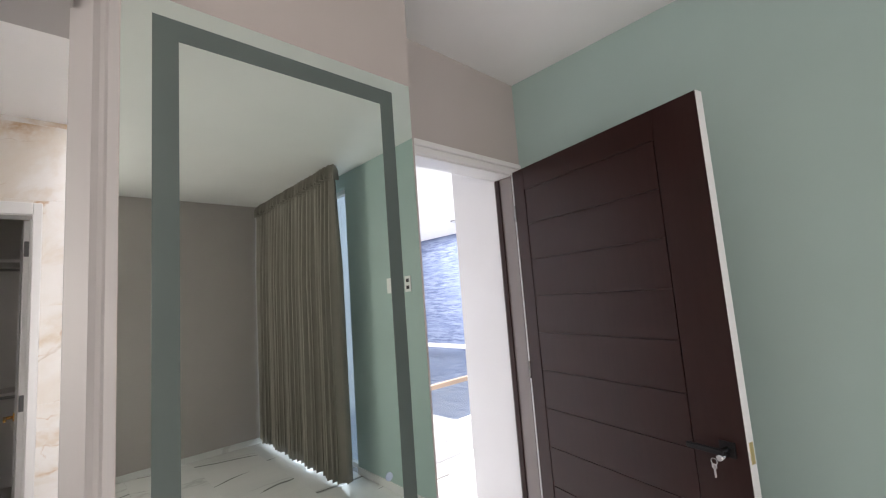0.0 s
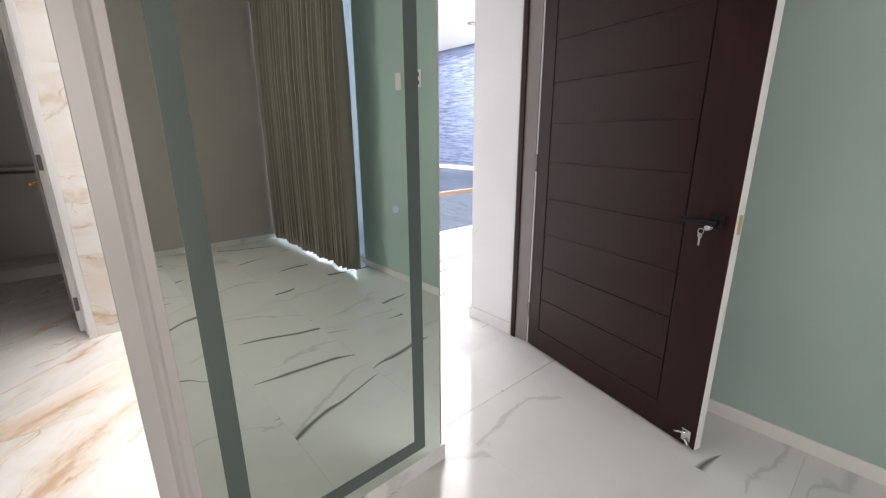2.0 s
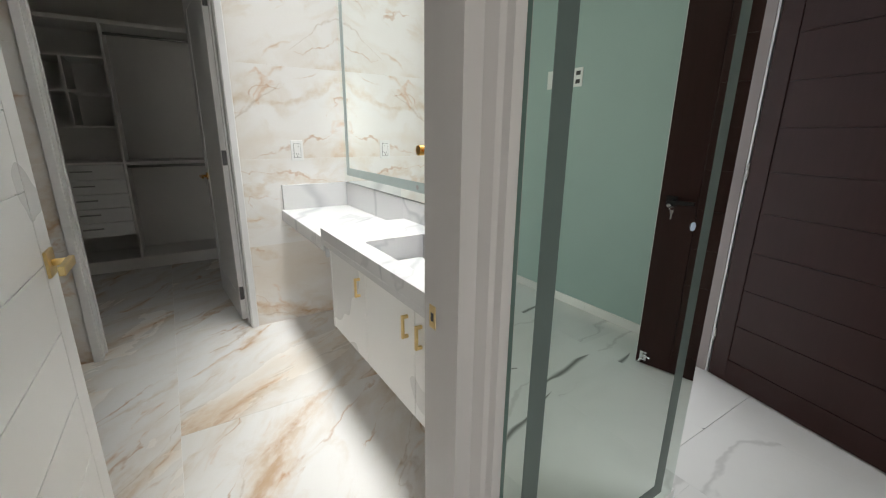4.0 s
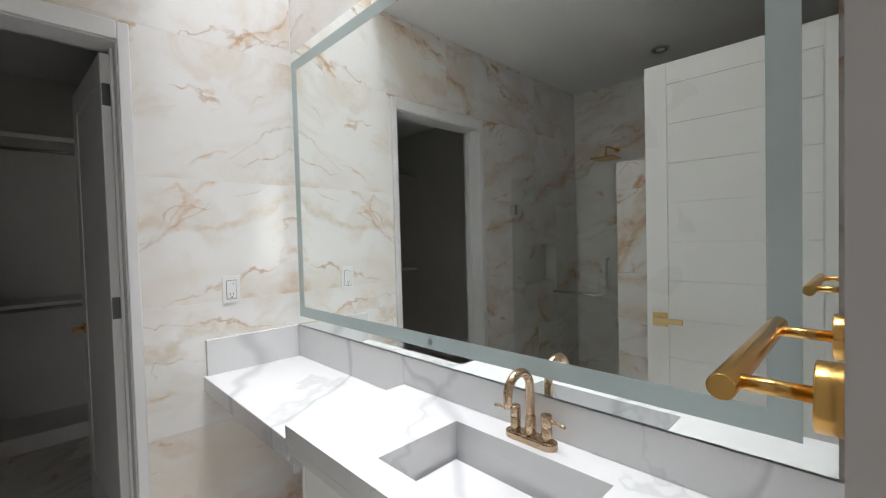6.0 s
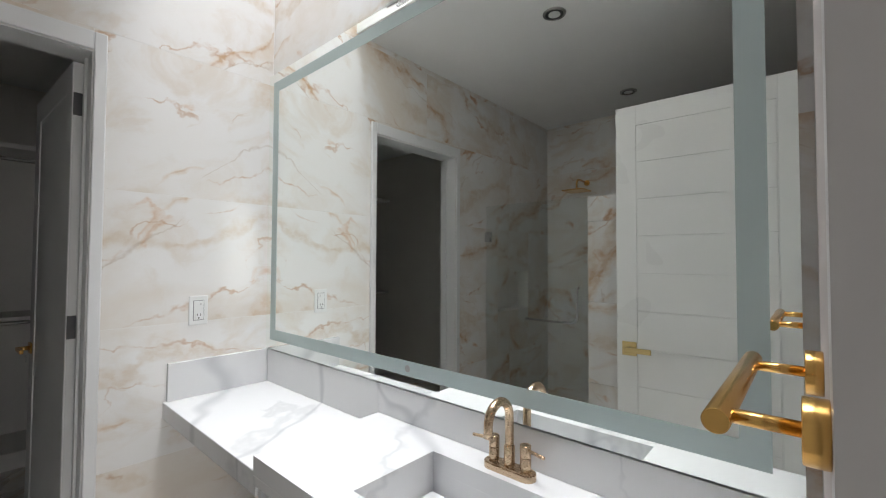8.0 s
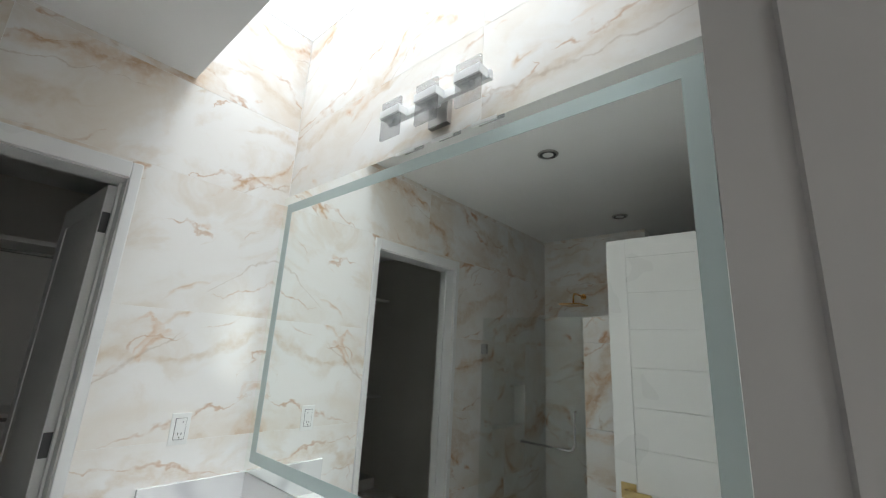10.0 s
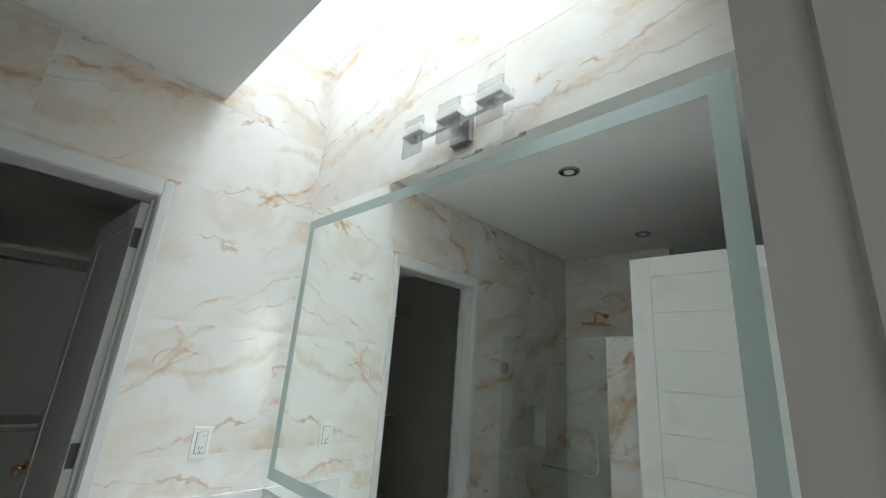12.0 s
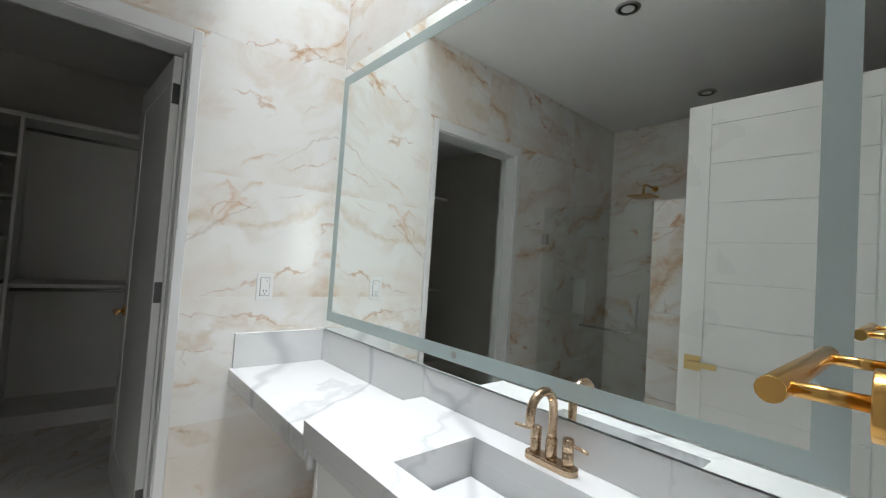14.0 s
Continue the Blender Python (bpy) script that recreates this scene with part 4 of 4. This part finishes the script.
# ceiling downlights
def downlight(x, y, z, label, group):
    d = thing("downlight", (x, y, z), label, "downlight", group)
    bm = bmesh.new()
    prof = [(0.070, 0.0), (0.070, -0.004), (0.062, -0.009), (0.056, -0.009), (0.054, -0.0062)]
    n = 36
    rings = [[bm.verts.new((x + r * math.cos(2 * math.pi * k / n), y + r * math.sin(2 * math.pi * k / n), z + h)) for k in range(n)] for r, h in prof]
    for a, b2 in zip(rings, rings[1:]):
        for k in range(n):
            bm.faces.new((a[k], a[(k + 1) % n], b2[(k + 1) % n], b2[k]))
    part("ring", bm, STEEL, d, smooth=True)
    part("baffle", rod(bmesh.new(), (x, y, z - 0.0062), (x, y, z - 0.0002), 0.0545, 36), DARKST, d, "dark inner ring", smooth=True)
    bm = rod(bmesh.new(), (x, y, z - 0.0082), (x, y, z - 0.0064), 0.036, 30)
    part("lens", bm, PLASTIC, d, smooth=True)


downlight(-2.447, -0.155, CEIL_BATH, "round steel-rimmed ceiling downlight, off", "bathroom downlights")
downlight(-2.489, -1.660, CEIL_BATH, "round steel-rimmed ceiling downlight, off", "bathroom downlights")

# ---- bathroom: shower ----
PONY_X, PONY_Y = -2.560, -0.920
pony = struct("wall_shower", bx(PONY_X + 0.012, PONY_Y - 0.108, 0, X_BATH, PONY_Y - 0.012, 1.99), GROUT, "tiled low partition wall of the shower", "wall")
bm = bmesh.new()
box(bm, X_CLOSET + 0.02, -1.74, 1.015, X_CLOSET + 0.03, -1.17, 1.395)
struct("shower_niche", bm, ONYXW, "tiled recess for bottles in the shower wall", "niche")
gd = thing("shower_door", (-3.05, PONY_Y - 0.05, 0.012), "clear frameless glass shower door with steel hinges", "shower door")
part("glass", bx(X_LEFT + 0.012, PONY_Y - 0.055, 0.015, PONY_X + 0.004, PONY_Y - 0.045, 2.00, bev=0.001), GLASSG, gd).visible_shadow = False
for z in (0.30, 1.72):
    part("hinge", bx(X_LEFT + 0.001, PONY_Y - 0.066, z - 0.045, X_LEFT + 0.060, PONY_Y - 0.034, z + 0.045, bev=0.003), CHROME, gd)
pts = [(-3.10, PONY_Y - 0.010, 1.02), (-2.70, PONY_Y - 0.010, 1.02), (-2.665, PONY_Y - 0.010, 1.035), (-2.65, PONY_Y - 0.010, 1.07), (-2.65, PONY_Y - 0.010, 1.27), (-2.652, PONY_Y - 0.025, 1.292), (-2.652, PONY_Y - 0.044, 1.295)]
bar = part("handle", tube(bmesh.new(), pts, 0.009, 14), CHROME, gd, "bent steel handle and towel bar", smooth=True)
part("mount", rod(bmesh.new(), (-3.10, PONY_Y - 0.010, 1.02), (-3.10, PONY_Y - 0.044, 1.02), 0.009), CHROME, bar, smooth=True)
shw = thing("shower_head", (-3.08, Y_SHOWER, 2.34), "gold rain shower head on a bent wall arm", "shower head")
part("flange", rod(bmesh.new(), (-3.08, Y_SHOWER, 2.34), (-3.08, Y_SHOWER + 0.012, 2.34), 0.030, 24), GOLD, shw, smooth=True)
pts = [(-3.08, Y_SHOWER + 0.012, 2.34), (-3.08, Y_SHOWER + 0.20, 2.345), (-3.08, Y_SHOWER + 0.245, 2.335), (-3.08, Y_SHOWER + 0.265, 2.305), (-3.08, Y_SHOWER + 0.268, 2.235)]
part("arm", tube(bmesh.new(), pts, 0.010, 14), GOLD, shw, smooth=True)
part("head", bx(-3.19, Y_SHOWER + 0.16, 2.215, -2.97, Y_SHOWER + 0.38, 2.228, bev=0.003), GOLD, shw)

# ---- closet ----
ward = thing("wardrobe", (-5.83, -0.33, 0), "white built-in closet with open shelves, drawers and rails", "wardrobe")
XF, XB = -5.58, -6.095
part("plinth", bx(XB, -1.59, 0.0, XF, 0.89, 0.120, bev=0.003), MELAM, ward)
part("back_panel", bx(XB, -1.59, 0.1205, XB + 0.012, 0.89, 2.30), MELAM, ward)
for y in (-1.055, -0.385):
    part("upright", bx(XB + 0.0125, y - 0.010, 0.1205, XF, y + 0.010, 2.295, bev=0.0015), MELAM, ward)
part("top_shelf", bx(XB + 0.0125, -1.59, 2.2955, XF, 0.89, 2.330, bev=0.002), MELAM, ward)
for z in (2.011, 1.715, 1.407, 1.072):
    part("shelf", bx(XB + 0.0125, -1.044, z - 0.010, XF + 0.002, -0.396, z + 0.010, bev=0.0015), MELAM, ward)
part("divider", bx(XB + 0.0125, -0.710, 1.4175, XF, -0.690, 1.7045, bev=0.001), MELAM, ward)
part("divider", bx(XB + 0.0125, -0.710, 1.7255, XF, -0.690, 2.0005, bev=0.001), MELAM, ward)
part("shelf", bx(XB + 0.0125, -0.374, 1.060, XF, 0.885, 1.084, bev=0.0015), MELAM, ward)
part("shelf", bx(XB + 0.0125, -1.585, 1.060, XF, -1.066, 1.084, bev=0.0015), MELAM, ward)
for z in (2.235, 1.030):
    part("rail", rod(bmesh.new(), (-5.70, -0.374, z), (-5.70, 0.885, z), 0.013), STEEL, ward, "dark steel hanging rail", smooth=True)
for k in range(5):
    z0 = 0.372 + k * 0.1375
    dr = part("drawer", bx(XF - 0.40, -1.042, z0 + 0.002, XF + 0.016, -0.398, z0 + 0.135, bev=0.002), LACQ, ward)
    bm = bx(XF + 0.016, -0.80, z0 + 0.073, XF + 0.030, -0.64, z0 + 0.085, bev=0.002)
    part("handle", bm, STEEL, dr)
side = thing("closet_side_unit", (-4.9, 0.70, 0), "white open closet unit with a shelf and hanging rails", "wardrobe")
part("end_panel", bx(-5.56, 0.44, 0, -5.54, 0.89, 2.30), MELAM, side)
part("end_panel", bx(-4.62, 0.44, 0, -4.60, 0.89, 2.30), MELAM, side)
for z in (0.10, 1.072, 2.30):
    part("shelf", bx(-5.539, 0.44, z - 0.012, -4.621, 0.89, z + 0.012, bev=0.0015), MELAM, side)
for z in (2.225, 1.030):
    part("rail", rod(bmesh.new(), (-5.54, 0.58, z), (-4.62, 0.58, z), 0.013), STEEL, side, smooth=True)

# ---- hall ----
bal = thing("balustrade", (-3.30, 3.6, 0), "glass landing balustrade on a white curb with a wooden handrail", "balustrade")
part("curb", bx(-3.40, 2.20, 0.0, -3.27, 5.30, 0.30, bev=0.004), WHITE, bal)
for y0 in (2.20, 3.24, 4.28):
    pn = part("pane", bx(-3.284, y0, 0.301, -3.272, y0 + 1.02, 0.72, bev=0.001), GLASS, bal)
    pn.visible_shadow = False
    for dy in (0.22, 0.80):
        part("bolt", rod(bmesh.new(), (-3.270, y0 + dy, 0.17), (-3.250, y0 + dy, 0.17), 0.022, 20), CHROME, bal, smooth=True)
part("handrail", bx(-3.305, 2.20, 0.721, -3.250, 5.30, 0.770, bev=0.008), OAK, bal)
rail2 = thing("far_balustrade", (-5.2, 5.30, -0.44), "white-capped glass balustrade in front of the blue wall", "balustrade")
part("cap_rail", bx(-8.4, 5.27, 0.80, -3.45, 5.33, 0.86, bev=0.006), ALU, rail2)
part("pane", bx(-8.4, 5.294, -0.44, -3.45, 5.306, 0.799), GLASS, rail2).visible_shadow = False
downlight(-4.05, 4.60, CEIL_HALL, "round white hall downlight", "hall downlights")

# ---- tiles ----
def cut(rects, hole):
    """Rectangles (a0, b0, a1, b1) with a hole taken out."""
    out = []
    h0, k0, h1, k1 = hole
    for a0, b0, a1, b1 in rects:
        if h0 >= a1 or h1 <= a0 or k0 >= b1 or k1 <= b0:
            out.append((a0, b0, a1, b1))
            continue
        if h0 > a0: out.append((a0, b0, h0, b1))
        if h1 < a1: out.append((h1, b0, a1, b1))
        m0, m1 = max(a0, h0), min(a1, h1)
        if k0 > b0: out.append((m0, b0, m1, k0))
        if k1 < b1: out.append((m0, k1, m1, b1))
    return out


def tiles(parent, plane, at, a_cuts, b_cuts, holes, material, thick=0.012, joint=0.0022, shift=0.0):
    """Tiles on a wall or floor. plane: x, y or z; at: the plane of the tiles' faces, which look the way of thick's sign."""
    for j, (b0, b1) in enumerate(zip(b_cuts, b_cuts[1:])):
        mid = [a + (shift if j % 2 else 0) for a in a_cuts[1:-1]]
        cuts = [a_cuts[0]] + [a for a in mid if a < a_cuts[-1] - 0.05] + [a_cuts[-1]]
        for a0, a1 in zip(cuts, cuts[1:]):
            rects = [(a0, b0, a1, b1)]
            for h in holes:
                rects = cut(rects, h)
            for r0, s0, r1, s1 in rects:
                if r1 - r0 < 0.012 or s1 - s0 < 0.012:
                    continue
                r0, s0, r1, s1 = r0 + joint / 2, s0 + joint / 2, r1 - joint / 2, s1 - joint / 2
                if plane == "x":
                    bm = bx(at - thick, r0, s0, at, r1, s1)
                elif plane == "y":
                    bm = bx(r0, at, s0, r1, at + thick, s1)
                else:
                    bm = bx(r0, s0, at - thick, r1, s1, at)
                ob = new("tile", mesh_of("tile", bm, material))
                ob.parent = parent


def steps(a, b, d):
    out = [a]
    x = a + d
    while x < b - 0.05:
        out.append(x)
        x += d
    return out + [b]


ROWS_Z = [0.0, 0.60, 1.20, 1.80, 2.475, 2.975, TILE_TOP]
tiles(wall_bath_west, "x", X_LEFT, [Y_SHOWER, -1.38, -0.18, 1.106], ROWS_Z, [(CL_L, -0.1, CL_R, CL_H), (-1.74, 1.015, -1.17, 1.395)], ONYXW)
tiles(wall_bath_north, "y", Y_VAN, [X_LEFT, -2.10, X_BATH], ROWS_Z, [], ONYXW)
tiles(wall_bath_south, "y", Y_SHOWER, [X_LEFT, X_ALC], ROWS_Z[:-1] + [CEIL_BATH], [], ONYXW, thick=-0.012)
tiles(floor_bathroom, "z", 0.0, steps(-6.1, -1.21, 1.2), [-2.75, -1.35, -0.15, 1.05, 1.24], [], ONYXF, shift=0.55)
tiles(floor_bedroom, "z", 0.0, steps(-1.208, X_EAST, 1.2), steps(Y_SOUTH, Y_GREEN, 0.6), [(-1.3, Y_SOUTH, X_BED, -0.480), (-1.3, 0.545, X_BED, Y_END)], MARBLEF, joint=0.0007, shift=0.6)
tiles(floor_hall, "z", 0.0, steps(-3.42, -1.21, 1.2), steps(1.40, 5.5, 0.6), [], MARBLEF, joint=0.0007, shift=0.6)
tiles(pony, "y", PONY_Y, [PONY_X, X_BATH], [0.0, 0.60, 1.20, 1.80, 1.99], [], ONYXW, thick=-0.012)
tiles(pony, "y", PONY_Y - 0.12, [PONY_X, X_BATH], [0.0, 0.60, 1.20, 1.80, 1.99], [], ONYXW)
tiles(pony, "x", PONY_X, [PONY_Y - 0.12, PONY_Y], [0.0, 0.60, 1.20, 1.80, 1.99], [], ONYXW, thick=-0.012)
tiles(pony, "z", 2.002, [PONY_X, X_BATH], [PONY_Y - 0.12, PONY_Y], [], ONYXW)
